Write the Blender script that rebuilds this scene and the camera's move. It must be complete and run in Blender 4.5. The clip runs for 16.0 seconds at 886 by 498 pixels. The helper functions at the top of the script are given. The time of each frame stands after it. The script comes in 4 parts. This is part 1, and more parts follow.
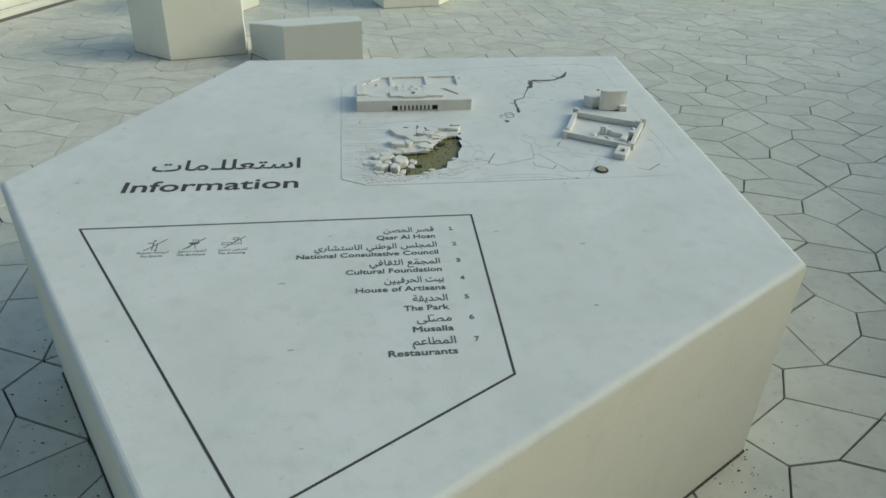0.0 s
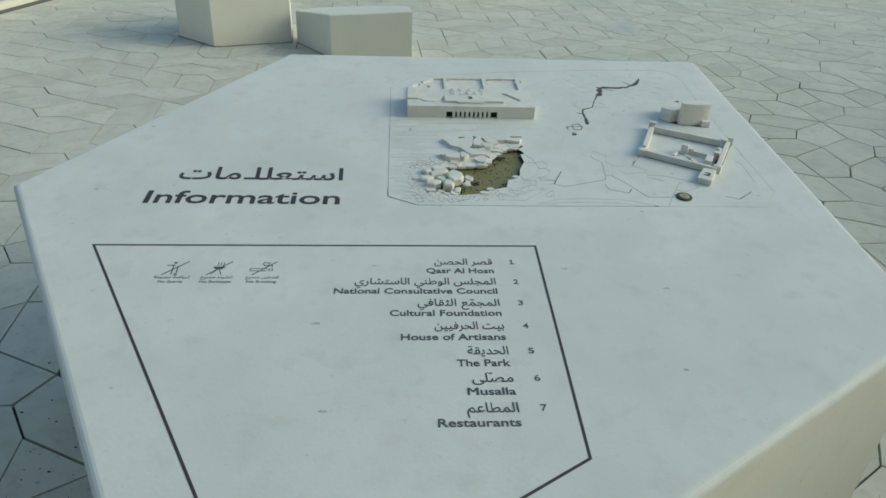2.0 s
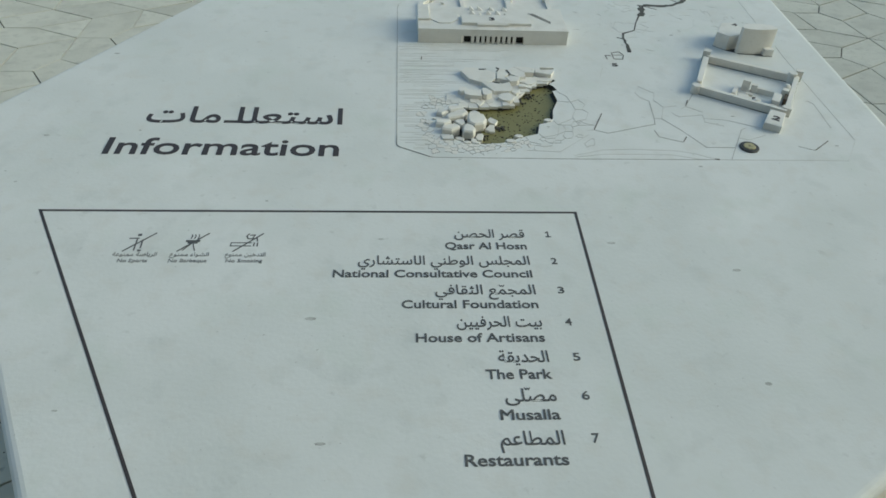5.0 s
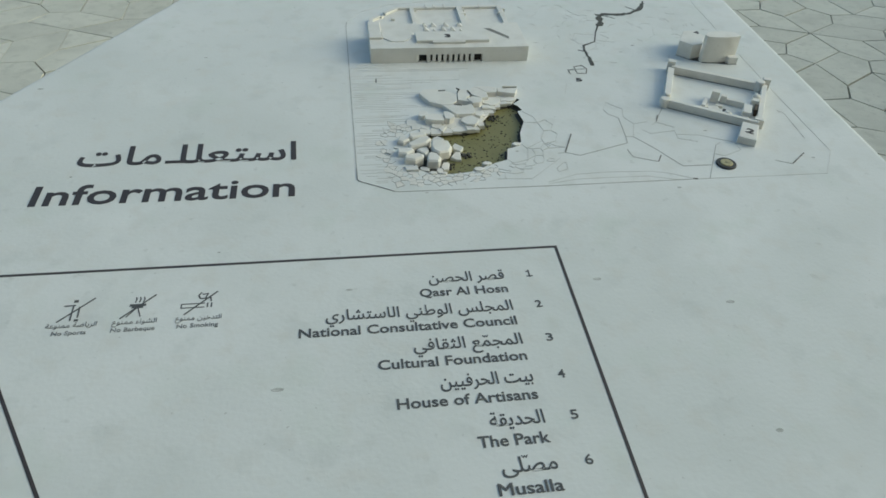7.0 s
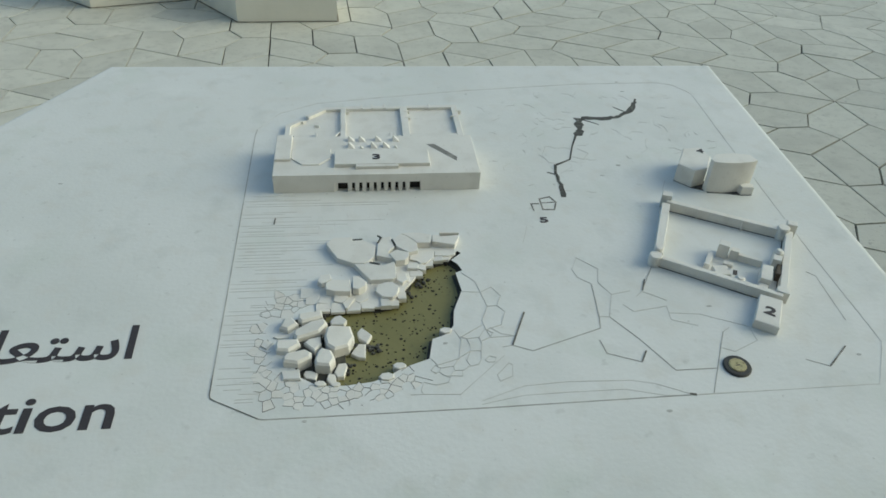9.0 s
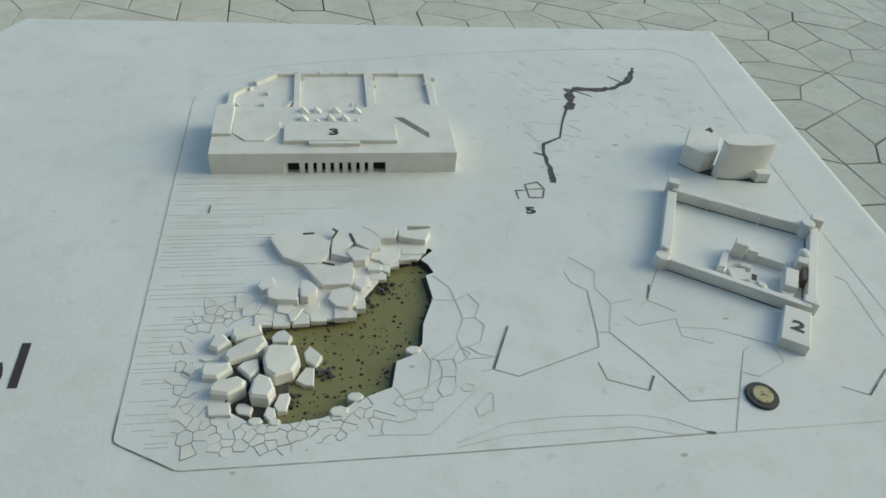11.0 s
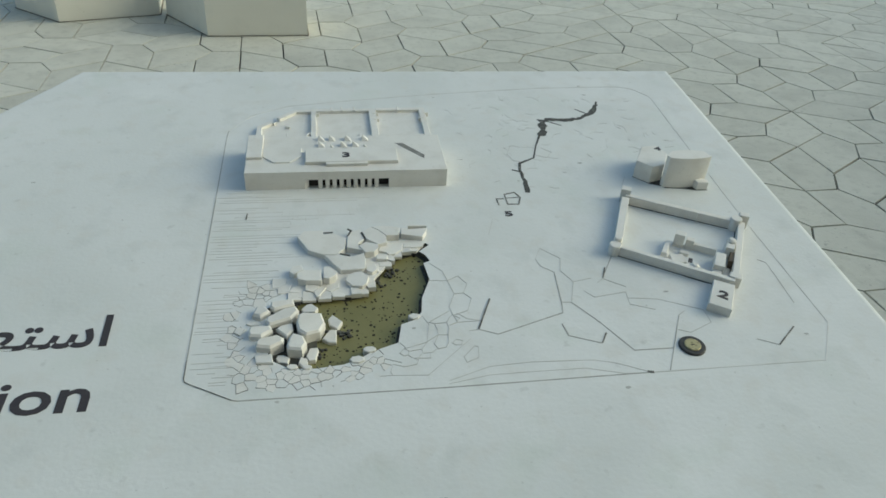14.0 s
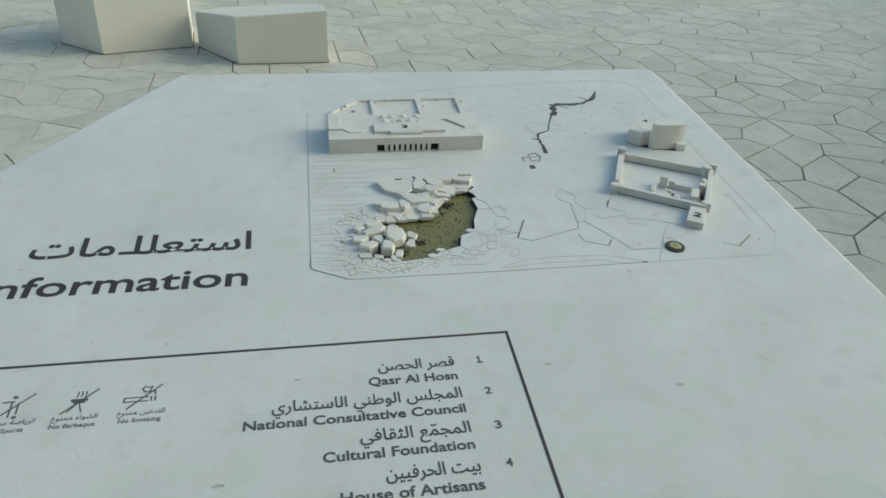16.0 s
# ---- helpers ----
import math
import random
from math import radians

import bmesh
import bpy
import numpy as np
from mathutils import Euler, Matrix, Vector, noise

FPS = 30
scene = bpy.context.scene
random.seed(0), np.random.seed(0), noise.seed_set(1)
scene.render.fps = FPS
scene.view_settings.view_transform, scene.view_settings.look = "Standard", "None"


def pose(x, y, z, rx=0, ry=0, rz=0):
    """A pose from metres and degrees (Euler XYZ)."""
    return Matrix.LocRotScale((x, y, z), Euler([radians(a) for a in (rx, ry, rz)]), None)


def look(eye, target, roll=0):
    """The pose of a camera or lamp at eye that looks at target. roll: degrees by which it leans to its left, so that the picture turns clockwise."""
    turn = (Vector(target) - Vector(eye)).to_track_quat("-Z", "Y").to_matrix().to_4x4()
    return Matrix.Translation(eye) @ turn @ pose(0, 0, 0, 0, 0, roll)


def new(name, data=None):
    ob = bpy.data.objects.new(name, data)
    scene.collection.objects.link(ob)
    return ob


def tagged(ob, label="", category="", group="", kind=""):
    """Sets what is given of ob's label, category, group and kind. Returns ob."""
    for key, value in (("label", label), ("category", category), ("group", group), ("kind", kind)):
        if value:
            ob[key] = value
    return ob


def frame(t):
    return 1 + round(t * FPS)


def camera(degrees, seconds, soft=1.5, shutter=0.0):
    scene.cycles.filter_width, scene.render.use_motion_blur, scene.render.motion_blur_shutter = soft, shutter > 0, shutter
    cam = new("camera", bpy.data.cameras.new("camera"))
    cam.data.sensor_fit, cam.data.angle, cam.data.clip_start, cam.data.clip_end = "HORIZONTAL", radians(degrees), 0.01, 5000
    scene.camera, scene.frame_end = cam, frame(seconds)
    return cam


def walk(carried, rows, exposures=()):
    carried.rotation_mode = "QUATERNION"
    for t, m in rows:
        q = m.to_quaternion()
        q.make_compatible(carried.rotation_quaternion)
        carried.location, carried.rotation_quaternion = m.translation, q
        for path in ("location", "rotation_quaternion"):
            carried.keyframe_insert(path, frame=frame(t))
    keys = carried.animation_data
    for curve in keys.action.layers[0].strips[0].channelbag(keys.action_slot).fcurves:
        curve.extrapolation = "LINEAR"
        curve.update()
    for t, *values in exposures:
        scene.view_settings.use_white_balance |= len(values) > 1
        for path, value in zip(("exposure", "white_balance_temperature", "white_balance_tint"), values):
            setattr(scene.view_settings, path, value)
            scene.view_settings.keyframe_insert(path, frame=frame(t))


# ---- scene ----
cam = camera(62.11, 16.0, soft=1.62)
walk(cam, [
    (0.0, pose(0.0055, -0.0039, 1.2471, 61.039, -1.047, 0.194)),
    (0.5, pose(-0.0345, 0.0260, 1.2388, 62.094, -0.455, 0.054)),
    (1.0, pose(-0.0543, 0.0559, 1.2348, 61.591, -0.997, 0.447)),
    (1.5, pose(-0.0526, 0.1201, 1.2241, 60.977, -1.605, 2.546)),
    (2.0, pose(-0.0398, 0.2127, 1.2187, 60.206, -1.997, 3.947)),
    (2.5, pose(-0.0273, 0.3142, 1.2032, 57.013, -1.315, 4.275)),
    (3.0, pose(-0.0230, 0.3756, 1.2005, 56.378, -1.455, 6.107)),
    (3.5, pose(-0.0386, 0.4099, 1.1988, 56.062, -1.163, 5.277)),
    (4.0, pose(-0.0696, 0.4379, 1.1911, 55.137, -1.831, 4.643)),
    (6.5, pose(-0.1059, 0.5190, 1.1719, 51.285, -1.776, 1.741)),
    (7.0, pose(-0.1253, 0.5730, 1.1733, 53.241, -2.124, -0.757)),
    (7.5, pose(-0.1096, 0.6700, 1.1724, 53.493, -2.843, -0.112)),
    (8.0, pose(-0.0547, 0.7892, 1.1810, 54.929, -3.369, 0.130)),
    (8.5, pose(0.0060, 0.9156, 1.1736, 55.969, -3.791, -0.126)),
    (9.0, pose(0.0192, 1.0048, 1.1730, 55.140, -2.340, 0.583)),
    (9.5, pose(0.0138, 1.0477, 1.1633, 56.558, -3.496, -0.417)),
    (10.0, pose(0.0220, 1.1013, 1.1399, 54.413, -2.624, -1.187)),
    (10.2, pose(0.0229, 1.1261, 1.1258, 52.990, -2.975, -1.126)),
    (12.3, pose(0.0307, 1.1808, 1.1012, 52.296, -4.476, -0.466)),
    (12.5, pose(0.0278, 1.1735, 1.1057, 52.824, -4.379, -0.646)),
    (13.0, pose(0.0228, 1.1327, 1.1222, 53.074, -3.908, -0.742)),
    (13.5, pose(0.0265, 1.0503, 1.1458, 55.696, -3.505, -1.101)),
    (14.0, pose(0.0267, 0.9534, 1.1615, 56.657, -3.008, -1.520)),
    (14.5, pose(0.0130, 0.8523, 1.1749, 58.153, -2.427, -1.276)),
    (15.0, pose(-0.0163, 0.7625, 1.1807, 58.787, -1.488, -1.519)),
    (15.5, pose(-0.0562, 0.6409, 1.1810, 59.679, -1.032, -2.713)),
    (16.0, pose(-0.0825, 0.5690, 1.1857, 59.678, -2.223, -2.552)),
], exposures=[(0.0, 0.03, 5915, -11.2), (3.0, 0.00, 5805, -12.7), (4.0, 0.01, 5895, -11.4), (7.0, 0.02, 5915, -10.6), (10.0, 0.04, 5965, -10), (13.0, 0.04, 5975, -9.6), (16.0, 0.05, 5915, -10.6)])

# ---------------------------------------------------------------- light
SUN_FROM = Vector((0.92, 0.10, 0.50)).normalized()
world = bpy.data.worlds.new("sky")
scene.world = world
world.use_nodes = True
wn = world.node_tree
sky = wn.nodes.new("ShaderNodeTexSky")
sky.sky_type, sky.sun_disc = "NISHITA", False
sky.sun_elevation, sky.sun_rotation = math.asin(SUN_FROM.z), math.atan2(SUN_FROM.x, SUN_FROM.y)
sky.dust_density = 4.0
wn.links.new(sky.outputs[0], wn.nodes["Background"].inputs[0])
wn.nodes["Background"].inputs[1].default_value = 0.174
sun = new("sun", bpy.data.lights.new("sun", "SUN"))
sun.data.energy, sun.data.angle, sun.data.color = 0.18, radians(40), (1.0, 0.86, 0.66)
sun.matrix_world = look(SUN_FROM * 30, (0, 0, 0))


# ---------------------------------------------------------------- materials
def mat(name, base, rough=0.7, layers=(), bump=(), random_tone=0.0, metal=0.0, island=False, gloss=0.5):
    """layers: (scale, detail, low, high, colour, amount) noise mixed over the base; bump: (scale, strength, distance)."""
    m = bpy.data.materials.new(name)
    m.use_nodes = True
    nt = m.node_tree
    n, l = nt.nodes, nt.links
    bsdf = n["Principled BSDF"]
    bsdf.inputs["Roughness"].default_value = rough
    bsdf.inputs["Metallic"].default_value = metal
    bsdf.inputs["Specular IOR Level"].default_value = gloss
    where = n.new("ShaderNodeTexCoord").outputs["Object"]
    if random_tone:
        pick = n.new("ShaderNodeNewGeometry").outputs["Random Per Island"] if island else n.new("ShaderNodeObjectInfo").outputs["Random"]
        shift = n.new("ShaderNodeVectorMath")
        shift.operation = "ADD"
        spread = n.new("ShaderNodeMath")
        spread.operation = "MULTIPLY"
        spread.inputs[1].default_value = 37.0
        l.new(pick, spread.inputs[0])
        l.new(where, shift.inputs[0])
        l.new(spread.outputs[0], shift.inputs[1])
        where = shift.outputs[0]
    colour = n.new("ShaderNodeRGB")
    colour.outputs[0].default_value = (*base, 1)
    out = colour.outputs[0]
    for scale, detail, low, high, tint, amount in layers:
        tex = n.new("ShaderNodeTexNoise")
        tex.inputs["Scale"].default_value, tex.inputs["Detail"].default_value = scale, detail
        l.new(where, tex.inputs["Vector"])
        ramp = n.new("ShaderNodeMapRange")
        ramp.inputs[1].default_value, ramp.inputs[2].default_value = low, high
        ramp.inputs[4].default_value = amount
        l.new(tex.outputs["Fac"], ramp.inputs[0])
        mix = n.new("ShaderNodeMixRGB")
        mix.inputs[2].default_value = (*tint, 1)
        l.new(ramp.outputs[0], mix.inputs[0])
        l.new(out, mix.inputs[1])
        out = mix.outputs[0]
    if random_tone:
        hsv = n.new("ShaderNodeHueSaturation")
        rng = n.new("ShaderNodeMapRange")
        rng.inputs[3].default_value, rng.inputs[4].default_value = 1 - random_tone, 1 + random_tone
        l.new(pick, rng.inputs[0])
        l.new(rng.outputs[0], hsv.inputs["Value"])
        l.new(out, hsv.inputs["Color"])
        out = hsv.outputs[0]
    l.new(out, bsdf.inputs["Base Color"])
    if bump:
        scale, strength, distance = bump
        tex = n.new("ShaderNodeTexNoise")
        tex.inputs["Scale"].default_value, tex.inputs["Detail"].default_value = scale, 6
        l.new(where, tex.inputs["Vector"])
        b = n.new("ShaderNodeBump")
        b.inputs["Strength"].default_value, b.inputs["Distance"].default_value = strength, distance
        l.new(tex.outputs["Fac"], b.inputs["Height"])
        l.new(b.outputs[0], bsdf.inputs["Normal"])
    return m


STONE = mat("white_cast_stone", (0.708, 0.711, 0.700), 0.6,
            [(1.6, 5, 0.40, 0.70, (0.620, 0.635, 0.615), 0.7), (6, 7, 0.46, 0.72, (0.595, 0.606, 0.588), 0.55), (17, 8, 0.56, 0.74, (0.53, 0.542, 0.522), 0.48),
             (4.2, 6, 0.60, 0.74, (0.775, 0.778, 0.765), 0.55), (27, 6, 0.52, 0.70, (0.625, 0.608, 0.568), 0.42), (9, 6, 0.56, 0.70, (0.600, 0.632, 0.582), 0.40), (46, 4, 0.66, 0.78, (0.45, 0.45, 0.425), 0.48), (130, 2, 0.72, 0.79, (0.33, 0.32, 0.30), 0.45)], (160, 0.14, 0.002), gloss=0.2)
MODEL = mat("white_model_cast", (0.725, 0.705, 0.665), 0.6,
            [(30, 5, 0.46, 0.76, (0.58, 0.55, 0.495), 0.55), (12, 6, 0.50, 0.72, (0.61, 0.60, 0.565), 0.4), (140, 3, 0.6, 0.8, (0.5, 0.47, 0.42), 0.35)], (300, 0.15, 0.001))
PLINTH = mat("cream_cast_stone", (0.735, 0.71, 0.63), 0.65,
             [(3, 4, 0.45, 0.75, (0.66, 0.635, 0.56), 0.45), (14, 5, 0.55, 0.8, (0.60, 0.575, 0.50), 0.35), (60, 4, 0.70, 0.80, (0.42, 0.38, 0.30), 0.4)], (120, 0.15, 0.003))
PAVER = mat("pale_concrete_paver", (0.575, 0.558, 0.482), 0.75,
            [(2.5, 5, 0.42, 0.72, (0.52, 0.505, 0.435), 0.7), (5, 7, 0.50, 0.70, (0.45, 0.435, 0.375), 0.5), (28, 6, 0.54, 0.72, (0.40, 0.385, 0.33), 0.45), (11, 6, 0.50, 0.76, (0.44, 0.425, 0.365), 0.55),
             (60, 4, 0.64, 0.76, (0.22, 0.21, 0.19), 0.55), (150, 3, 0.68, 0.76, (0.12, 0.11, 0.10), 0.5)], (90, 0.25, 0.003), random_tone=0.05)
# lighter copy of PAVER: the stronger light further off is put into its colour
PAVER_FAR_LIT = mat("pale_concrete_paver_far_lit", (0.605, 0.586, 0.507), 0.75,
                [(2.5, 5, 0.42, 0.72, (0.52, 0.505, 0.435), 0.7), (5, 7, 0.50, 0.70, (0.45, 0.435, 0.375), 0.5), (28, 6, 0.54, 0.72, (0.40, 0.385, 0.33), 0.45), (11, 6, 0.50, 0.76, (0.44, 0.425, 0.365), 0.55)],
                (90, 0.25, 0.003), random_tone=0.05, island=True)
GROUND = mat("pale_concrete_ground", (0.54, 0.525, 0.46), 0.8, [(1.2, 6, 0.4, 0.75, (0.42, 0.41, 0.36), 0.6)], (40, 0.3, 0.004))
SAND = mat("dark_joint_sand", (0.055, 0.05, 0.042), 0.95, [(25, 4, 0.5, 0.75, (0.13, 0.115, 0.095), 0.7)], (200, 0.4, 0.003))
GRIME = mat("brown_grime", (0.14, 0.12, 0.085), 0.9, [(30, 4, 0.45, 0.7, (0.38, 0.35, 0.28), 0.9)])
INK = mat("dark_brown_print", (0.045, 0.036, 0.036), 0.55, [(200, 3, 0.55, 0.8, (0.09, 0.08, 0.08), 0.5)])
GREY_INK = mat("dark_grey_print", (0.09, 0.09, 0.09), 0.55, [(200, 3, 0.5, 0.8, (0.13, 0.13, 0.13), 0.6)])
LINE = mat("faint_incised_line", (0.32, 0.315, 0.295), 0.8, [(45, 3, 0.45, 0.72, (0.55, 0.55, 0.53), 0.85)])
FADED = mat("very_faint_line", (0.515, 0.51, 0.485), 0.8, [(35, 4, 0.42, 0.68, (0.62, 0.62, 0.60), 0.9)])
BOARD = mat("barely_seen_groove", (0.560, 0.556, 0.528), 0.8, [(30, 4, 0.36, 0.58, (0.672, 0.672, 0.655), 0.95)])
NOTICE_INK = mat("worn_grey_print", (0.15, 0.15, 0.15), 0.6, [(160, 4, 0.40, 0.66, (0.36, 0.36, 0.35), 0.8)])
DEEP = mat("dark_incised_line", (0.12, 0.115, 0.10), 0.8, [(70, 3, 0.45, 0.75, (0.4, 0.39, 0.36), 0.9)])
CRACK = mat("grey_black_channel", (0.06, 0.06, 0.056), 0.85, [(150, 3, 0.5, 0.7, (0.2, 0.2, 0.18), 0.6)])
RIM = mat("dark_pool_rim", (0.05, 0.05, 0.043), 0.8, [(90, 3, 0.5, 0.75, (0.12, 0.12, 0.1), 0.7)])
SHADE_AND_GRAIN = mat("black_shade_and_grain", (0.02, 0.019, 0.017), 0.9)
OLIVE = mat("olive_pool_bed", (0.205, 0.190, 0.074), 0.5,
            [(30, 4, 0.4, 0.75, (0.17, 0.16, 0.06), 0.7), (120, 3, 0.62, 0.75, (0.09, 0.085, 0.035), 0.6)], (150, 0.2, 0.001))
BLACK = mat("black_rubber", (0.028, 0.027, 0.025), 0.55, [(120, 3, 0.5, 0.8, (0.07, 0.065, 0.055), 0.6)])
BRASS = mat("pale_brass", (0.42, 0.37, 0.20), 0.45, [(220, 4, 0.5, 0.65, (0.16, 0.13, 0.06), 0.7)], metal=0.3)
GAP_SHADOW = mat("dark_gap_shadow", (0.05, 0.05, 0.048), 0.5, [(40, 3, 0.5, 0.8, (0.1, 0.1, 0.09), 0.5)])
BLOCKER = mat("brown_grey_blocker", (0.38, 0.355, 0.31), 0.85, [(2, 5, 0.4, 0.7, (0.30, 0.28, 0.24), 0.6)], (60, 0.3, 0.004))
STAIN = mat("damp_grey_stain", (0.46, 0.46, 0.43), 0.7, [(9, 5, 0.38, 0.62, (0.58, 0.565, 0.49), 0.9)])


# ---------------------------------------------------------------- builders
def part(name, bm, material, parent=None, label="", m=None):
    me = bpy.data.meshes.new(name)
    bm.to_mesh(me)
    bm.free()
    me.materials.append(material)
    ob = new(name, me)
    ob.parent = parent
    if m is not None:
        ob.matrix_basis = m
    if label:
        ob["label"] = label
    return ob


def empty(name, m, label, category, group="", kind=""):
    ob = new(name)
    ob.matrix_basis = m
    ob.empty_display_size = 0.1
    return tagged(ob, label, category, group, kind)


def inset(poly, d):
    """A convex or gently concave polygon (counter-clockwise), moved inward by d."""
    out = []
    for i, p in enumerate(poly):
        a, b = Vector(poly[i - 1]), Vector(poly[(i + 1) % len(poly)])
        p = Vector(p)
        e1, e2 = (p - a).normalized(), (b - p).normalized()
        n1, n2 = Vector((-e1.y, e1.x)), Vector((-e2.y, e2.x))
        k = n1 + n2
        out.append(p + k * (d / max(0.35, 0.5 * k.length_squared)))
    return out


def ccw(poly):
    s = sum(poly[i - 1][0] * q[1] - q[0] * poly[i - 1][1] for i, q in enumerate(poly))
    return [Vector(q) for q in (poly if s > 0 else poly[::-1])]


def prism(poly, z0, z1, soft=0.001, bm=None, tilt=(0.0, 0.0)):
    """An upright prism with a chamfered upper edge; tilt slopes its top."""
    bm = bm or bmesh.new()
    poly = ccw(poly)
    c = sum(poly, Vector((0, 0))) / len(poly)
    rise = lambda q: (q - c).x * tilt[0] + (q - c).y * tilt[1]
    low = [bm.verts.new((q.x, q.y, z0)) for q in poly]
    mid = [bm.verts.new((q.x, q.y, z1 - soft + rise(q))) for q in poly]
    top = [bm.verts.new((q.x, q.y, z1 + rise(q))) for q in inset(poly, soft)]
    n = len(poly)
    for i in range(n):
        j = (i + 1) % n
        bm.faces.new((low[i], low[j], mid[j], mid[i]))
        bm.faces.new((mid[i], mid[j], top[j], top[i]))
    bm.faces.new(top)
    bm.faces.new(low[::-1])
    return bm


def box(x0, x1, y0, y1, z0, z1, soft=0.0006, bm=None):
    return prism([(x0, y0), (x1, y0), (x1, y1), (x0, y1)], z0, z1, soft, bm)


def bar(a, b, width, z0, z1, soft=0.0006, bm=None, ext=0.0):
    a, b = Vector(a), Vector(b)
    d = (b - a).normalized()
    n = Vector((-d.y, d.x)) * width / 2
    a, b = a - d * ext, b + d * ext
    return prism([a - n, b - n, b + n, a + n], z0, z1, soft, bm)


def round_poly(x, y, r, n=16, turn=0.0, sx=1.0, sy=1.0):
    return [(x + sx * r * math.cos(turn + k * math.tau / n), y + sy * r * math.sin(turn + k * math.tau / n)) for k in range(n)]


def strips(lines, z, bm=None, thick=0.0004):
    """Thin inlaid lines: each is (width, point, point, ...)."""
    bm = bm or bmesh.new()
    for width, *pts in lines:
        for a, b in zip(pts, pts[1:]):
            if (Vector(a) - Vector(b)).length > 1e-4:
                bar(a, b, width, z - 0.001, z + thick, 0.0001, bm, width * 0.3)
    return bm


def ribbon(width, *pts, z=0.0004):
    """One connected thin line through plan points; width is one number or one for each point."""
    bm = bmesh.new()
    pts = [Vector(q) for q in pts]
    widths = width if isinstance(width, (list, tuple)) else [width] * len(pts)
    closed = (pts[0] - pts[-1]).length < 1e-6
    if closed:
        pts, widths = pts[:-1], widths[:len(pts) - 1]
    n, rows = len(pts), []
    for i, p in enumerate(pts):
        a = pts[i - 1] if i or closed else p
        b = pts[(i + 1) % n] if i < n - 1 or closed else p
        e1 = (p - a).normalized() if (p - a).length else (b - p).normalized()
        e2 = (b - p).normalized() if (b - p).length else e1
        k = Vector((-e1.y - e2.y, e1.x + e2.x))
        k = k * (widths[i] / max(0.6, k.length_squared))
        rows.append([bm.verts.new((q.x, q.y, h)) for q, h in ((p - k, z - 0.0014), (p - k, z), (p + k, z), (p + k, z - 0.0014))])
    for i in range(n if closed else n - 1):
        a, b = rows[i], rows[(i + 1) % n]
        for k in range(3):
            bm.faces.new((a[k], b[k], b[k + 1], a[k + 1]))
    bmesh.ops.recalc_face_normals(bm, faces=bm.faces)
    return bm


def cells(seeds, reach):
    """Voronoi cells of plan points, each clipped by the points within reach."""
    pts = np.array(seeds)
    out = []
    for i, p in enumerate(pts):
        d = np.hypot(*(pts - p).T)
        near = [j for j in np.argsort(d)[1:26] if d[j] < reach * 2]
        poly = [p + reach * np.array(q) for q in ((-1, -1), (1, -1), (1, 1), (-1, 1))]
        for j in near:
            mid, nrm = (p + pts[j]) / 2, pts[j] - p
            side = [float((q - mid) @ nrm) for q in poly]
            nxt = []
            for k, q in enumerate(poly):
                a, b = side[k - 1], side[k]
                if (a > 0) != (b > 0):
                    nxt.append(poly[k - 1] + (q - poly[k - 1]) * (a / (a - b)))
                if b <= 0:
                    nxt.append(q)
            poly = nxt
            if len(poly) < 3:
                break
        out.append([Vector(q) for q in poly])
    return out


# ---------------------------------------------------------------- lettering
FORMS = {"ا": (0xFE8D, 2), "ب": (0xFE8F, 4), "ة": (0xFE93, 2), "ت": (0xFE95, 4), "ث": (0xFE99, 4), "ج": (0xFE9D, 4),
         "ح": (0xFEA1, 4), "خ": (0xFEA5, 4), "د": (0xFEA9, 2), "ر": (0xFEAD, 2), "س": (0xFEB1, 4), "ش": (0xFEB5, 4),
         "ص": (0xFEB9, 4), "ض": (0xFEBD, 4), "ط": (0xFEC1, 4), "ع": (0xFEC9, 4), "ف": (0xFED1, 4), "ق": (0xFED5, 4),
         "ل": (0xFEDD, 4), "م": (0xFEE1, 4), "ن": (0xFEE5, 4), "و": (0xFEED, 2), "ى": (0xFEEF, 2), "ي": (0xFEF1, 4),
         "ء": (0xFE80, 1)}


def arabic(text):
    """Joined letter forms, laid out from left to right."""
    words = []
    for word in text.split(" "):
        units, k = [], 0
        while k < len(word):
            units.append(word[k])
            k += 1
        s = ""
        for k, u in enumerate(units):
            code, forms = FORMS[u]
            before = k > 0 and FORMS[units[k - 1]][1] == 4 and forms > 1
            after = forms == 4 and k + 1 < len(units) and FORMS[units[k + 1]][1] > 1
            s += chr(code + (3 if before and after else 1 if before else 2 if after else 0))
        words.append(s[::-1])
    return " ".join(words[::-1])


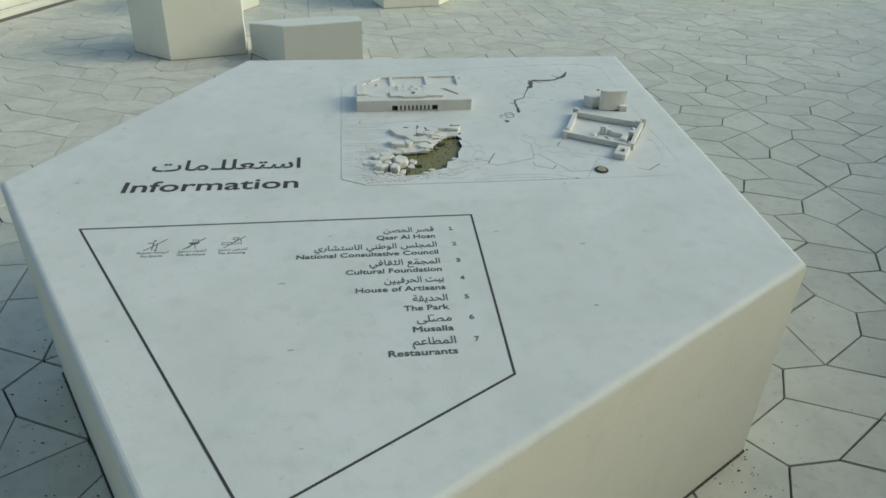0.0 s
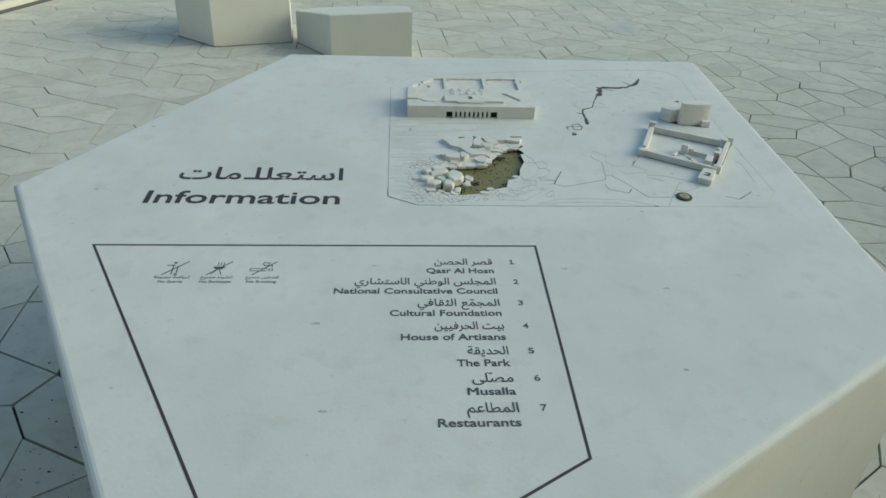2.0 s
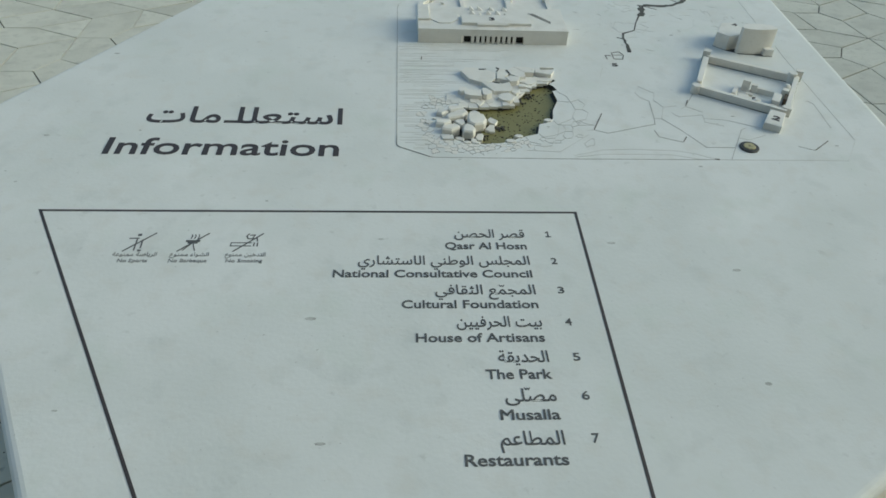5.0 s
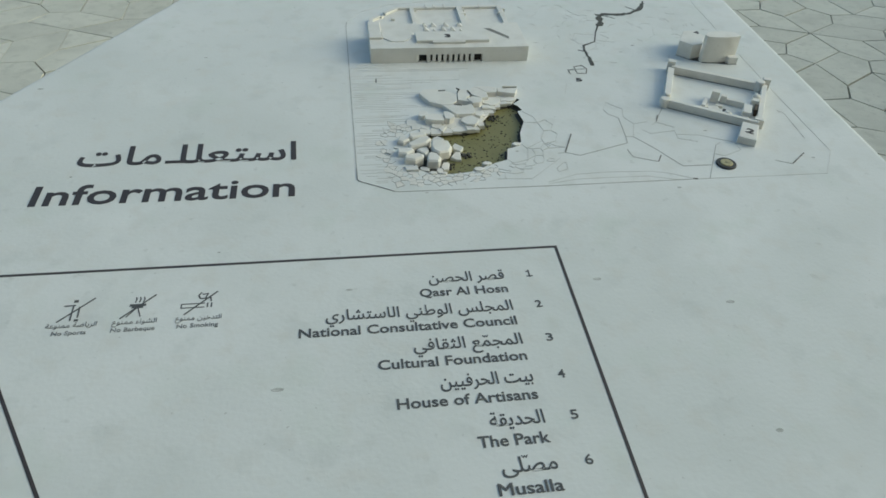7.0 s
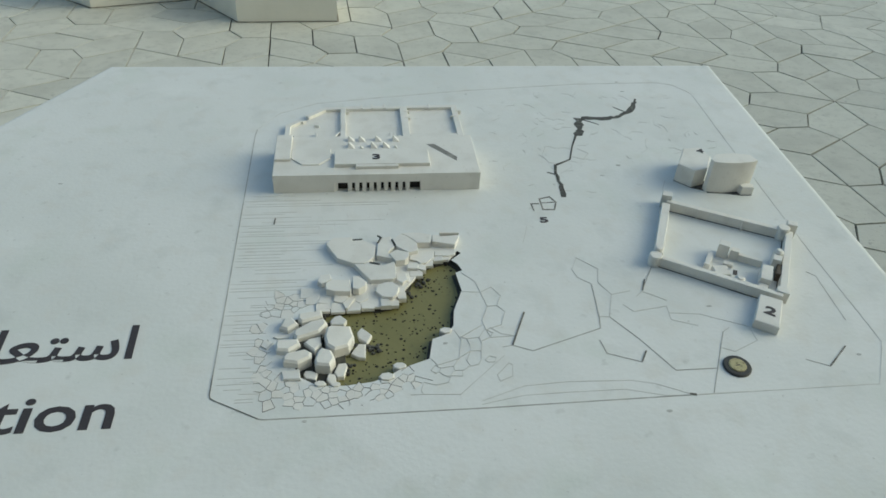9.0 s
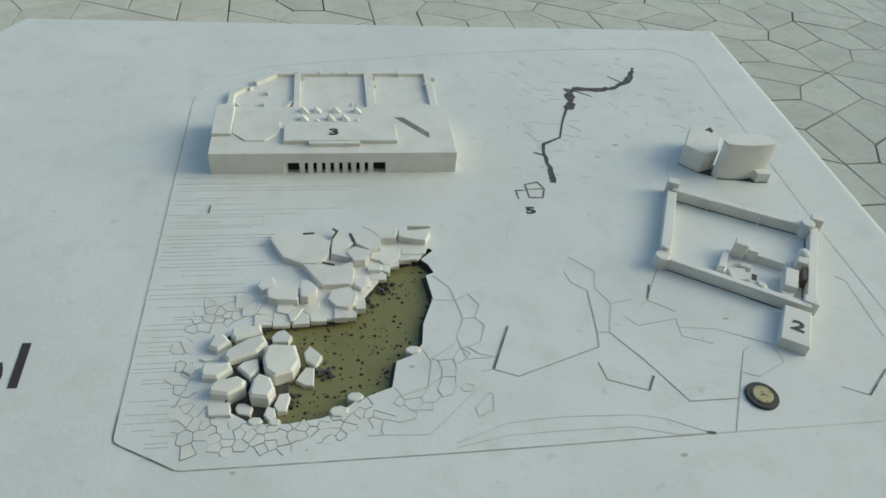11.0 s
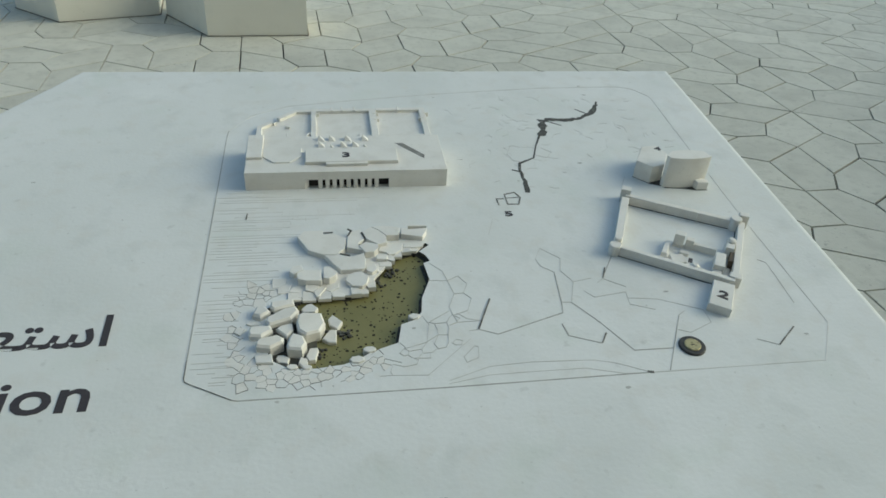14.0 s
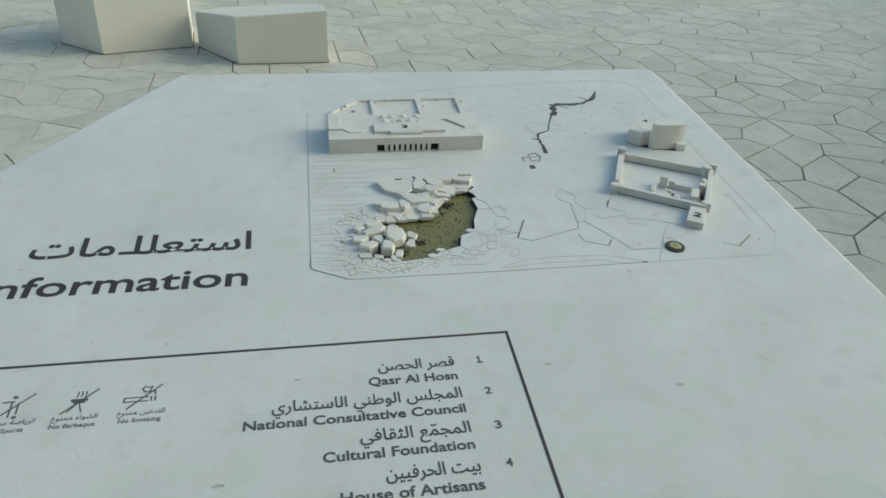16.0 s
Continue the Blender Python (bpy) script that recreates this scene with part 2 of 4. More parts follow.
def lettering(name, text, x0, x1, base, height, material, parent, label, weight=0.018, z=0.0006, m=None, cap=0.69, slant=0.0, heavy=0.0):
    """Flat raised letters from x0 to x1 whose capitals are height tall."""
    cu = bpy.data.curves.new("letters", "FONT")
    cu.body, cu.offset, cu.resolution_u, cu.extrude = text, weight, 3, 0.01
    ob = new("letters", cu)
    me = bpy.data.meshes.new_from_object(ob.evaluated_get(bpy.context.evaluated_depsgraph_get()))
    bpy.data.objects.remove(ob)
    bm = bmesh.new()
    bm.from_mesh(me)
    xs = [v.co.x for v in bm.verts]
    lo, hi = min(xs), max(xs)
    for v in bm.verts:
        y = v.co.y * height / cap
        v.co = (x0 + (v.co.x - lo) / (hi - lo) * (x1 - x0) + slant * y, base + y, z if v.co.z > 0 else z - 0.0005)
    if heavy:
        first = bm.verts[:] + bm.edges[:] + bm.faces[:]
        for k, shift in enumerate((heavy, -heavy)):
            twin = bmesh.ops.duplicate(bm, geom=first)["geom"]
            bmesh.ops.translate(bm, vec=(shift, 0, 0.00012 * (k + 1)), verts=[g for g in twin if type(g) is bmesh.types.BMVert])
    return part(name, bm, material, parent, label, m)


# ---------------------------------------------------------------- information table
TOP = pose(0, 0, 0.5404, 3.915, 0.0, 6.93)
table = empty("information_table", pose(0, 1.5, 0), "five-sided white cast-stone information table with a raised site model", "information table")
corner = [(-0.368, -0.987), (0.717, -0.309), (0.737, 0.990), (-0.523, 0.988), (-0.987, 0.153)]
pool = [(0.092, 0.318), (0.102, 0.323), (0.097, 0.337), (0.089, 0.346), (0.105, 0.361), (0.101, 0.366), (0.089, 0.356), (0.072, 0.347), (0.055, 0.341), (0.040, 0.336), (0.029, 0.318), (0.024, 0.297),
        (0.008, 0.284), (0.000, 0.262), (-0.020, 0.256), (-0.045, 0.264), (-0.070, 0.256), (-0.092, 0.256), (-0.124, 0.236),
        (-0.118, 0.205), (-0.120, 0.175), (-0.113, 0.140), (-0.092, 0.126), (-0.060, 0.124), (-0.028, 0.128), (-0.007, 0.137),
        (0.007, 0.147), (0.041, 0.160), (0.048, 0.193), (0.066, 0.200), (0.077, 0.215), (0.081, 0.243), (0.096, 0.281)]


def table_body():
    from mathutils.geometry import tessellate_polygon
    bm = bmesh.new()
    outer = ccw(corner)
    down = (TOP.to_3x3().inverted() @ Vector((0, 0, -1))).normalized()
    back = TOP.inverted()
    rings = []
    for d, drop in ((0.0130, 0.0), (0.0085, 0.0008), (0.0047, 0.0026), (0.0020, 0.0056), (0.0005, 0.0095), (0.0, 0.0135)):
        rings.append([bm.verts.new(Vector((q.x, q.y, 0)) + down * drop) for q in inset(outer, d)])
    foot = []
    n = len(outer)
    side = bmesh.new()
    lip = [side.verts.new(v.co) for v in rings[-1]]
    for q in inset(outer, 0.018):
        w = TOP @ Vector((q.x, q.y, 0))
        foot.append(side.verts.new(back @ Vector((w.x, w.y, -0.008))))
    for i in range(n):
        j = (i + 1) % n
        side.faces.new((foot[i], foot[j], lip[j], lip[i]))
    bmesh.ops.recalc_face_normals(side, faces=side.faces)
    # one cast stone with the top: the sides' warm light is put into their colour
    part("side_wall", side, PLINTH, table, "cast-stone sides toned cream for warmer light, leaning in to the foot", TOP)
    for a, b in zip(rings, rings[1:]):
        for i in range(n):
            j = (i + 1) % n
            bm.faces.new((b[i], b[j], a[j], a[i]))
    hole = [bm.verts.new((x, y, 0)) for x, y in pool]
    flat = rings[0] + hole
    for tri in tessellate_polygon([[v.co for v in rings[0]], [v.co for v in hole]]):
        bm.faces.new([flat[k] for k in tri])
    bmesh.ops.recalc_face_normals(bm, faces=bm.faces)
    part("top_slab", bm, STONE, table, "white cast-stone top with soft grey stains", TOP)
    bm = bmesh.new()
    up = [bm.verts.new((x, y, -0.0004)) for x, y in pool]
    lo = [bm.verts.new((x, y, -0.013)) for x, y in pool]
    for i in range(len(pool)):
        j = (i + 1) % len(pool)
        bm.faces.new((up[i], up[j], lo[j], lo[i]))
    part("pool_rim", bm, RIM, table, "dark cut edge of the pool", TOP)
    # dark ribbon lying on the bed along the pool outline
    part("pool_seal", ribbon(0.0085, *pool, pool[0], z=-0.0074), RIM, table, "dark band round the pool bed", TOP)
    part("pool_bed", prism([(-0.135, 0.115), (0.13, 0.115), (0.13, 0.37), (-0.135, 0.37)], -0.02, -0.008, 0.0002), OLIVE, table,
         "olive pool bed flecked with black", TOP)


table_body()
foot_line = [TOP @ Vector((q.x, q.y, 0)) for q in inset(ccw(corner), 0.018)]
foot_line = [Vector((q.x, q.y)) for q in foot_line]
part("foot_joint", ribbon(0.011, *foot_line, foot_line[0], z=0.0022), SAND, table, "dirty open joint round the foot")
rnd = random.Random(31)
bm = bmesh.new()
for k in range(700):
    e = rnd.randrange(len(foot_line))
    a, b = foot_line[e], foot_line[(e + 1) % len(foot_line)]
    q = a.lerp(b, rnd.random()) + (b - a).normalized().orthogonal() * -abs(rnd.gauss(0, 0.10))
    prism(round_poly(q.x, q.y, rnd.choice((0.0008, 0.001, 0.0014, 0.002)), 6, k, rnd.uniform(0.8, 2.0), 0.8), 0.0, 0.0022, 0.0004, bm)
tagged(part("foot_grit", bm, SAND, table, "dark grit swept against the foot"), kind="stuff")

# printed border and words
part("border_line", ribbon(0.0042, (-0.748, -0.0722), (0.0672, -0.0700), (0.0622, -0.5790), (-0.3335, -0.8215), (-0.748, -0.0722)), INK, table,
     "thin dark printed border", TOP)
lettering("title_lettering", "Information", -0.7045, -0.3125, 0.0815, 0.049, INK, table, "bold dark title word", 0.013, m=TOP)
for word, x0, x1 in (("استعلا", -0.501, -0.312), ("ما", -0.585, -0.5295), ("ت", -0.660, -0.593)):
    lettering("title_lettering", arabic(word), x0, x1, 0.1835, 0.0545, INK, table, "dark Arabic title word", 0.014, m=TOP, cap=0.72)
part("letter_foot", ribbon(0.0078, (-0.5225, 0.1875), (-0.493, 0.1875), z=0.0005), INK, table, "flat foot of the long letter", TOP)
ROWS = [("Qasr Al Hosn", -0.142, "قصر الحصن", -0.127), ("National Consultative Council", -0.302, "المجلس الوطني الاستشاري", -0.268),
        ("Cultural Foundation", -0.206, "المجمع الثقافي", -0.160), ("House of Artisans", -0.188, "بيت الحرفيين", -0.134),
        ("The Park", -0.103, "الحديقة", -0.085), ("Musalla", -0.091, "مصلى", -0.083), ("Restaurants", -0.137, "المطاعم", -0.095)]
for k, (latin, left, other, start) in enumerate(ROWS):
    base = -0.1575 - 0.0605 * k
    lettering("list_lettering", latin, left, -0.021, base - 0.0008, 0.0146, GREY_INK, table, "small dark place name", 0.0 if latin[0] == "M" else 0.016, m=TOP, heavy=0.0004 if latin[0] == "M" else 0.0)
    lettering("list_lettering", arabic(other), start, -0.021, base + 0.0257, 0.0188, GREY_INK, table, "small dark Arabic place name", 0.008, m=TOP, cap=0.72)
    if k:
        lettering("list_number", str(k + 1), 0.0105, 0.0195, base + 0.0275, 0.0125, GREY_INK, table, "small dark list number", 0.010, m=TOP)
    else:
        y = base + 0.0275
        part("list_number", strips([(0.0023, (0.0150, y), (0.0150, y + 0.0125)), (0.0019, (0.0118, y + 0.0098), (0.0151, y + 0.0121)), (0.0019, (0.0114, y + 0.0008), (0.0188, y + 0.0008))], 0.0),
             GREY_INK, table, "small dark list number", TOP)

for x, y in ((-0.067, -0.2375), (-0.055, -0.4170)):
    part("list_accent", strips([(0.0013, (x - 0.0032, y + 0.0028), (x - 0.0016, y), (x, y + 0.0022), (x + 0.0016, y), (x + 0.0032, y + 0.0028))], 0.0), GREY_INK, table, "small dark accent", TOP)


def notice(x, latin, other, shapes, w, w2):
    bm = strips([(0.0022, (x - 0.019, -0.165), (x + 0.019, -0.125))] + shapes, 0.0)
    part("notice_symbol", bm, GREY_INK, table, "small struck-through sign", TOP)
    lettering("notice_lettering", latin, x - w, x + w, -0.1885, 0.0068, NOTICE_INK, table, "tiny worn words", 0.008, m=TOP)
    lettering("notice_lettering", arabic(other), x - w2, x + w2, -0.1755, 0.0080, NOTICE_INK, table, "tiny worn Arabic words", 0.0, m=TOP, cap=0.72)


notice(-0.583, "No Sports", "الرياضة ممنوعة",
       [(0.0022, (-0.599, -0.137), (-0.586, -0.1365)), (0.0022, (-0.588, -0.138), (-0.587, -0.163)), (0.0022, (-0.580, -0.140), (-0.579, -0.158)),
        (0.0045, (-0.588, -0.129), (-0.585, -0.129)), (0.0035, (-0.581, -0.1635), (-0.578, -0.1635))], 0.0205, 0.0305)
notice(-0.507, "No Barbeque", "الشواء ممنوع",
       [(0.0040, (-0.517, -0.1425), (-0.499, -0.1425)), (0.0040, (-0.514, -0.146), (-0.502, -0.146)), (0.0016, (-0.509, -0.148), (-0.519, -0.163)),
        (0.0016, (-0.507, -0.148), (-0.502, -0.163)), (0.0016, (-0.512, -0.137), (-0.511, -0.132), (-0.512, -0.128)),
        (0.0016, (-0.507, -0.137), (-0.506, -0.132), (-0.507, -0.128)), (0.0016, (-0.502, -0.137), (-0.501, -0.132), (-0.502, -0.128))], 0.0265, 0.027)
notice(-0.4285, "No Smoking", "التدخين ممنوع",
       [(0.0016, (-0.453, -0.146), (-0.424, -0.146)), (0.0016, (-0.453, -0.153), (-0.424, -0.153)), (0.0016, (-0.453, -0.146), (-0.453, -0.153)),
        (0.0020, (-0.420, -0.146), (-0.420, -0.153)), (0.0020, (-0.415, -0.146), (-0.415, -0.153)),
        (0.0020, (-0.416, -0.142), (-0.417, -0.136), (-0.424, -0.137), (-0.430, -0.137), (-0.433, -0.131), (-0.430, -0.126)),
        (0.0018, (-0.424, -0.137), (-0.421, -0.128), (-0.428, -0.129))], 0.0255, 0.0285)

# site model: outline and engraved paths
part("map_outline", ribbon(0.0012, (0.345, 0.083), (0.099, 0.0805), (-0.150, 0.081), (-0.157, 0.0825), (-0.208, 0.1115), (-0.2125, 0.115), (-0.214, 0.120), (-0.214, 0.460), (-0.214, 0.700), (-0.212, 0.722)), LINE, table,
     "fine engraved site boundary", TOP)
part("map_outline", ribbon(0.0014, (0.351, 0.083), (0.588, 0.0845), (0.632, 0.152), (0.630, 0.364), (0.634, 0.604), (0.640, 0.850), (0.612, 0.888), (0.580, 0.899), (0.412, 0.894), (0.180, 0.868), (0.006, 0.840),
                           (-0.110, 0.818), (-0.177, 0.780), (-0.212, 0.722)), BOARD, table, "faint engraved site boundary", TOP)
PATHS = [(0.0017, (0.147, 0.176), (0.171, 0.165), (0.267, 0.199), (0.271, 0.220), (0.278, 0.285)), (0.0016, (0.285, 0.219), (0.312, 0.177), (0.341, 0.122), (0.393, 0.122)),
         (0.0016, (0.427, 0.183), (0.374, 0.084)), (0.0019, (0.260, 0.178), (0.263, 0.155), (0.303, 0.138)), (0.0016, (0.375, 0.316), (0.345, 0.267)),
         (0.0015, (0.514, 0.129), (0.540, 0.116)), (0.0014, (0.285, 0.219), (0.300, 0.262), (0.288, 0.288), (0.296, 0.316))]
FAINT = [(0.0013, (0.096, 0.091), (0.149, 0.110), (0.203, 0.113), (0.281, 0.110), (0.308, 0.103), (0.349, 0.083)), (0.0012, (0.095, 0.086), (0.115, 0.090), (0.147, 0.096), (0.199, 0.097), (0.269, 0.097), (0.315, 0.084), (0.348, 0.083)),
         (0.0013, (0.271, 0.220), (0.285, 0.219)), (0.0013, (0.296, 0.316), (0.271, 0.342), (0.258, 0.317), (0.262, 0.299), (0.278, 0.285)), (0.0012, (0.438, 0.190), (0.427, 0.183)), (0.0012, (0.300, 0.262), (0.328, 0.268)),
         (0.0012, (0.373, 0.246), (0.345, 0.266), (0.333, 0.256)), (0.0011, (0.310, 0.241), (0.321, 0.227), (0.369, 0.235), (0.366, 0.209), (0.398, 0.196)), (0.0011, (0.368, 0.222), (0.409, 0.217), (0.466, 0.190)),
         (0.0013, (0.600, 0.294), (0.610, 0.285), (0.605, 0.194)), (0.0012, (0.414, 0.155), (0.429, 0.148), (0.466, 0.165), (0.466, 0.190)), (0.0013, (0.120, 0.129), (0.137, 0.147), (0.141, 0.144), (0.138, 0.126), (0.122, 0.119), (0.120, 0.129)),
         (0.0009, (0.134, 0.160), (0.102, 0.130), (0.072, 0.102), (0.030, 0.105), (0.014, 0.105)), (0.0012, (0.134, 0.174), (0.147, 0.176)), (0.0015, (0.123, 0.209), (0.136, 0.197), (0.153, 0.192)), (0.0013, (0.458, 0.506), (0.474, 0.537)), (0.0011, (0.200, 0.380), (0.214, 0.420)),
         (0.0012, (0.293, 0.651), (0.281, 0.622), (0.288, 0.598), (0.303, 0.595)), (0.0012, (0.349, 0.642), (0.365, 0.626), (0.351, 0.607), (0.333, 0.616))]
# joints of the broad slabs on the pool's far shore
SHORE = [((0.094, 0.279), (0.121, 0.276), (0.137, 0.286), (0.147, 0.268), (0.139, 0.249), (0.126, 0.248), (0.121, 0.276)), ((0.139, 0.249), (0.148, 0.237), (0.139, 0.213), (0.118, 0.205), (0.115, 0.222), (0.126, 0.248)),
         ((0.118, 0.205), (0.122, 0.191), (0.151, 0.192)), ((0.077, 0.207), (0.084, 0.189), (0.077, 0.158), (0.050, 0.149), (0.043, 0.160)),
         ((0.084, 0.194), (0.091, 0.191), (0.094, 0.179), (0.093, 0.170), (0.079, 0.160)), ((0.091, 0.191), (0.107, 0.192), (0.109, 0.180), (0.106, 0.169), (0.093, 0.170)),
         ((0.107, 0.192), (0.113, 0.202), (0.117, 0.206), (0.126, 0.199), (0.120, 0.191), (0.110, 0.186)), ((0.093, 0.170), (0.086, 0.154), (0.090, 0.145), (0.100, 0.147), (0.105, 0.156), (0.106, 0.169)),
         ((0.047, 0.149), (0.053, 0.144), (0.069, 0.146), (0.079, 0.160)), ((0.069, 0.146), (0.070, 0.139), (0.081, 0.139), (0.088, 0.145)), ((0.053, 0.144), (0.051, 0.138), (0.056, 0.132), (0.063, 0.131), (0.068, 0.138)),
         ((0.063, 0.131), (0.078, 0.130), (0.079, 0.139)), ((0.047, 0.149), (0.041, 0.141), (0.046, 0.136), (0.051, 0.138)), ((0.056, 0.132), (0.063, 0.128), (0.060, 0.121), (0.045, 0.118), (0.031, 0.123), (0.027, 0.111), (0.029, 0.105)),
         ((0.109, 0.154), (0.115, 0.160), (0.123, 0.157), (0.120, 0.150), (0.112, 0.150), (0.109, 0.154)), ((0.084, 0.194), (0.114, 0.214)),
         ((0.100, 0.318), (0.117, 0.298), (0.121, 0.276))]
for pts in SHORE:
    part("slab_joint", ribbon(0.0008, *pts, z=0.0005), FADED, table, "fine joint between broad shore slabs", TOP)
for k, (width, *pts) in enumerate(PATHS + FAINT):
    part("engraved_path", ribbon(width * 0.72, *pts), BOARD if k in (7, 8) else FADED if k > 5 else LINE, table, "fine engraved garden path", TOP)
for width, *pts in [(0.0022, (0.173, 0.234), (0.147, 0.176)), (0.0021, (0.303, 0.138), (0.314, 0.156)), (0.0019, (0.540, 0.116), (0.578, 0.148)),
                    (0.0019, (-0.164, 0.440), (-0.163, 0.456)), (0.0019, (0.346, 0.267), (0.356, 0.290)), (0.0030, (0.344, 0.0845), (0.352, 0.083)), (0.0011, (-0.214, 0.150), (-0.214, 0.120), (-0.2125, 0.115), (-0.208, 0.1115), (-0.157, 0.0825))]:
    part("engraved_stroke", ribbon(width, *pts, z=0.0008), DEEP, table, "short dark engraved stroke", TOP)
def jagged(widths, *pts):
    """More points with a ragged course and width."""
    r, w, p = random.Random(3), [], []
    for (wa, a), (wb, b) in zip(zip(widths, pts), zip(widths[1:], pts[1:])):
        for k in range(3):
            t = k / 3
            p.append((a[0] + (b[0] - a[0]) * t + r.gauss(0, 0.0011), a[1] + (b[1] - a[1]) * t + r.gauss(0, 0.0011)))
            w.append(max(0.0015, (wa + (wb - wa) * t) * r.uniform(0.6, 1.3)))
    return ribbon(w + [widths[-1]], *p, pts[-1])


channel = part("channel", jagged((0.005, 0.008, 0.0115, 0.006, 0.009, 0.0125, 0.008, 0.014, 0.011, 0.0145, 0.011, 0.0155, 0.010), (0.515, 0.826), (0.505, 0.806), (0.490, 0.779), (0.470, 0.765), (0.450, 0.753),
                                 (0.432, 0.749), (0.412, 0.751), (0.390, 0.753), (0.377, 0.745), (0.373, 0.727), (0.371, 0.710), (0.366, 0.695), (0.362, 0.686)), CRACK, table,
               "dark jagged channel across the model", TOP)
part("branch", ribbon((0.0045, 0.0028, 0.003, 0.005, 0.0045, 0.006), (0.358, 0.688), (0.342, 0.651), (0.327, 0.607), (0.297, 0.589), (0.292, 0.566), (0.293, 0.551)), CRACK, channel)
part("branch", jagged((0.007, 0.0085, 0.0075), (0.293, 0.553), (0.291, 0.518), (0.289, 0.494)), CRACK, channel)
part("branch", ribbon(0.0028, (0.292, 0.560), (0.278, 0.568)), CRACK, channel)
part("branch", ribbon((0.003, 0.002), (0.478, 0.774), (0.459, 0.795)), CRACK, channel)
part("branch", ribbon((0.003, 0.0018), (0.385, 0.747), (0.412, 0.727)), CRACK, channel)
basin = part("engraved_basin", ribbon(0.0024, (0.248, 0.491), (0.266, 0.496), (0.273, 0.481), (0.266, 0.461), (0.248, 0.462), (0.248, 0.491)), DEEP, table, "small engraved basin outline", TOP)
part("branch", ribbon(0.0017, (0.249, 0.480), (0.272, 0.481)), DEEP, basin)
part("branch", ribbon(0.0021, (0.233, 0.459), (0.232, 0.478), (0.245, 0.478)), DEEP, basin)


def paving_lines():
    """Crazy paving round the pool, engraved boards and cracked earth: one sheet of fine lines."""
    rnd = random.Random(4)
    bm = bmesh.new()
    loop = [Vector(q) for q in pool]

    def off_shore(p):
        """Distance from the pool's edge, negative inside it."""
        best, odd = 9.0, False
        for a, b in zip(loop, loop[1:] + loop[:1]):
            t = max(0.0, min(1.0, (p - a).dot(b - a) / (b - a).length_squared))
            best = min(best, (p - a - (b - a) * t).length)
            if (a.y > p.y) != (b.y > p.y) and p.x < a.x + (p.y - a.y) / (b.y - a.y) * (b.x - a.x):
                odd = not odd
        return -best if odd else best

    slabs = bmesh.new()
    keep = []
    for _ in range(6500):
        p = Vector((rnd.uniform(-0.20, 0.17), rnd.uniform(0.086, 0.37)))
        d = off_shore(p)
        wide = 0.042 if p.x > -0.1 else 0.062
        gap = 0.0068 + 0.03 * max(0.0, d)
        if -0.004 < d < wide and not p.x > 0.028 and not (p.y > 0.25 and -0.11 < p.x < 0.11) and not (p.x < -0.1 and 0.14 < p.y < 0.25 and d < 0.03):
            if all((p - q).length > gap for q in keep):
                keep.append(p)
    for p, poly in zip(keep, cells([tuple(q) for q in keep], 0.034)):
        d = off_shore(p)
        if rnd.random() < 0.97 - 6 * max(0.0, d) and max((q - p).length for q in poly) < 0.034:
            w = rnd.choice((0.0003, 0.0004, 0.0006))
            if off_shore(p) > 0.004 and min(q.y for q in poly) > 0.086 and rnd.random() < 0.6:
                prism(inset(ccw(poly), 0.0002), -0.001, rnd.uniform(0.0001, 0.0004), 0.0001, slabs)
            for a, b in zip(poly, poly[1:] + poly[:1]):
                if a.y > 0.087 and b.y > 0.087 and off_shore((a + b) / 2) > 0.001 and rnd.random() < 0.56:
                    strips([(w, a, b)], 0.0, bm)
    tagged(part("paving_slab", slabs, MODEL, table, "tiny raised crazy-paving slabs", TOP), kind="stuff")
    tagged(part("paving_line", bm, DEEP, table, "fine engraved crazy paving", TOP), kind="stuff")
    bm = bmesh.new()
    for k in range(62):
        y = 0.098 + 0.0068 * k + rnd.uniform(-0.0021, 0.0021)
        a = (-0.2115 if y > 0.125 else -0.185) + rnd.choice((0.0, 0.0, 0.003, 0.012, 0.03))
        end = -0.165 if y < 0.25 else -0.115 if y < 0.34 else rnd.choice((-0.14, -0.10, -0.06, 0.02 if y > 0.41 else -0.10))
        if rnd.random() < 0.85:
            strips([(rnd.choice((0.0003, 0.0004, 0.0006)), (a, y), (max(a + 0.02, end + rnd.uniform(-0.02, 0.01)), y + rnd.uniform(-0.0006, 0.0006)))], 0.0, bm)
    for _ in range(90):
        x, y = rnd.uniform(0.19, 0.6), rnd.uniform(0.46, 0.86)
        if not (0.36 < x and y < 0.6):
            t, s = rnd.uniform(0, math.tau), rnd.uniform(0.006, 0.02)
            q = (x + s * math.cos(t), y + s * math.sin(t))
            strips([(0.0005, (x, y), q, (q[0] + s * 0.7 * math.cos(t + 0.8), q[1] + s * 0.7 * math.sin(t + 0.8)))], 0.0, bm)
    for _ in range(14):
        x, y = rnd.uniform(-0.12, 0.02), rnd.uniform(0.43, 0.47)
        strips([(0.0009, (x, y), (x + rnd.uniform(-0.003, 0.003), y - 0.008))], 0.0, bm)
    tagged(part("board_line", bm, BOARD, table, "faint engraved boards and cracks", TOP), kind="stuff")


paving_lines()

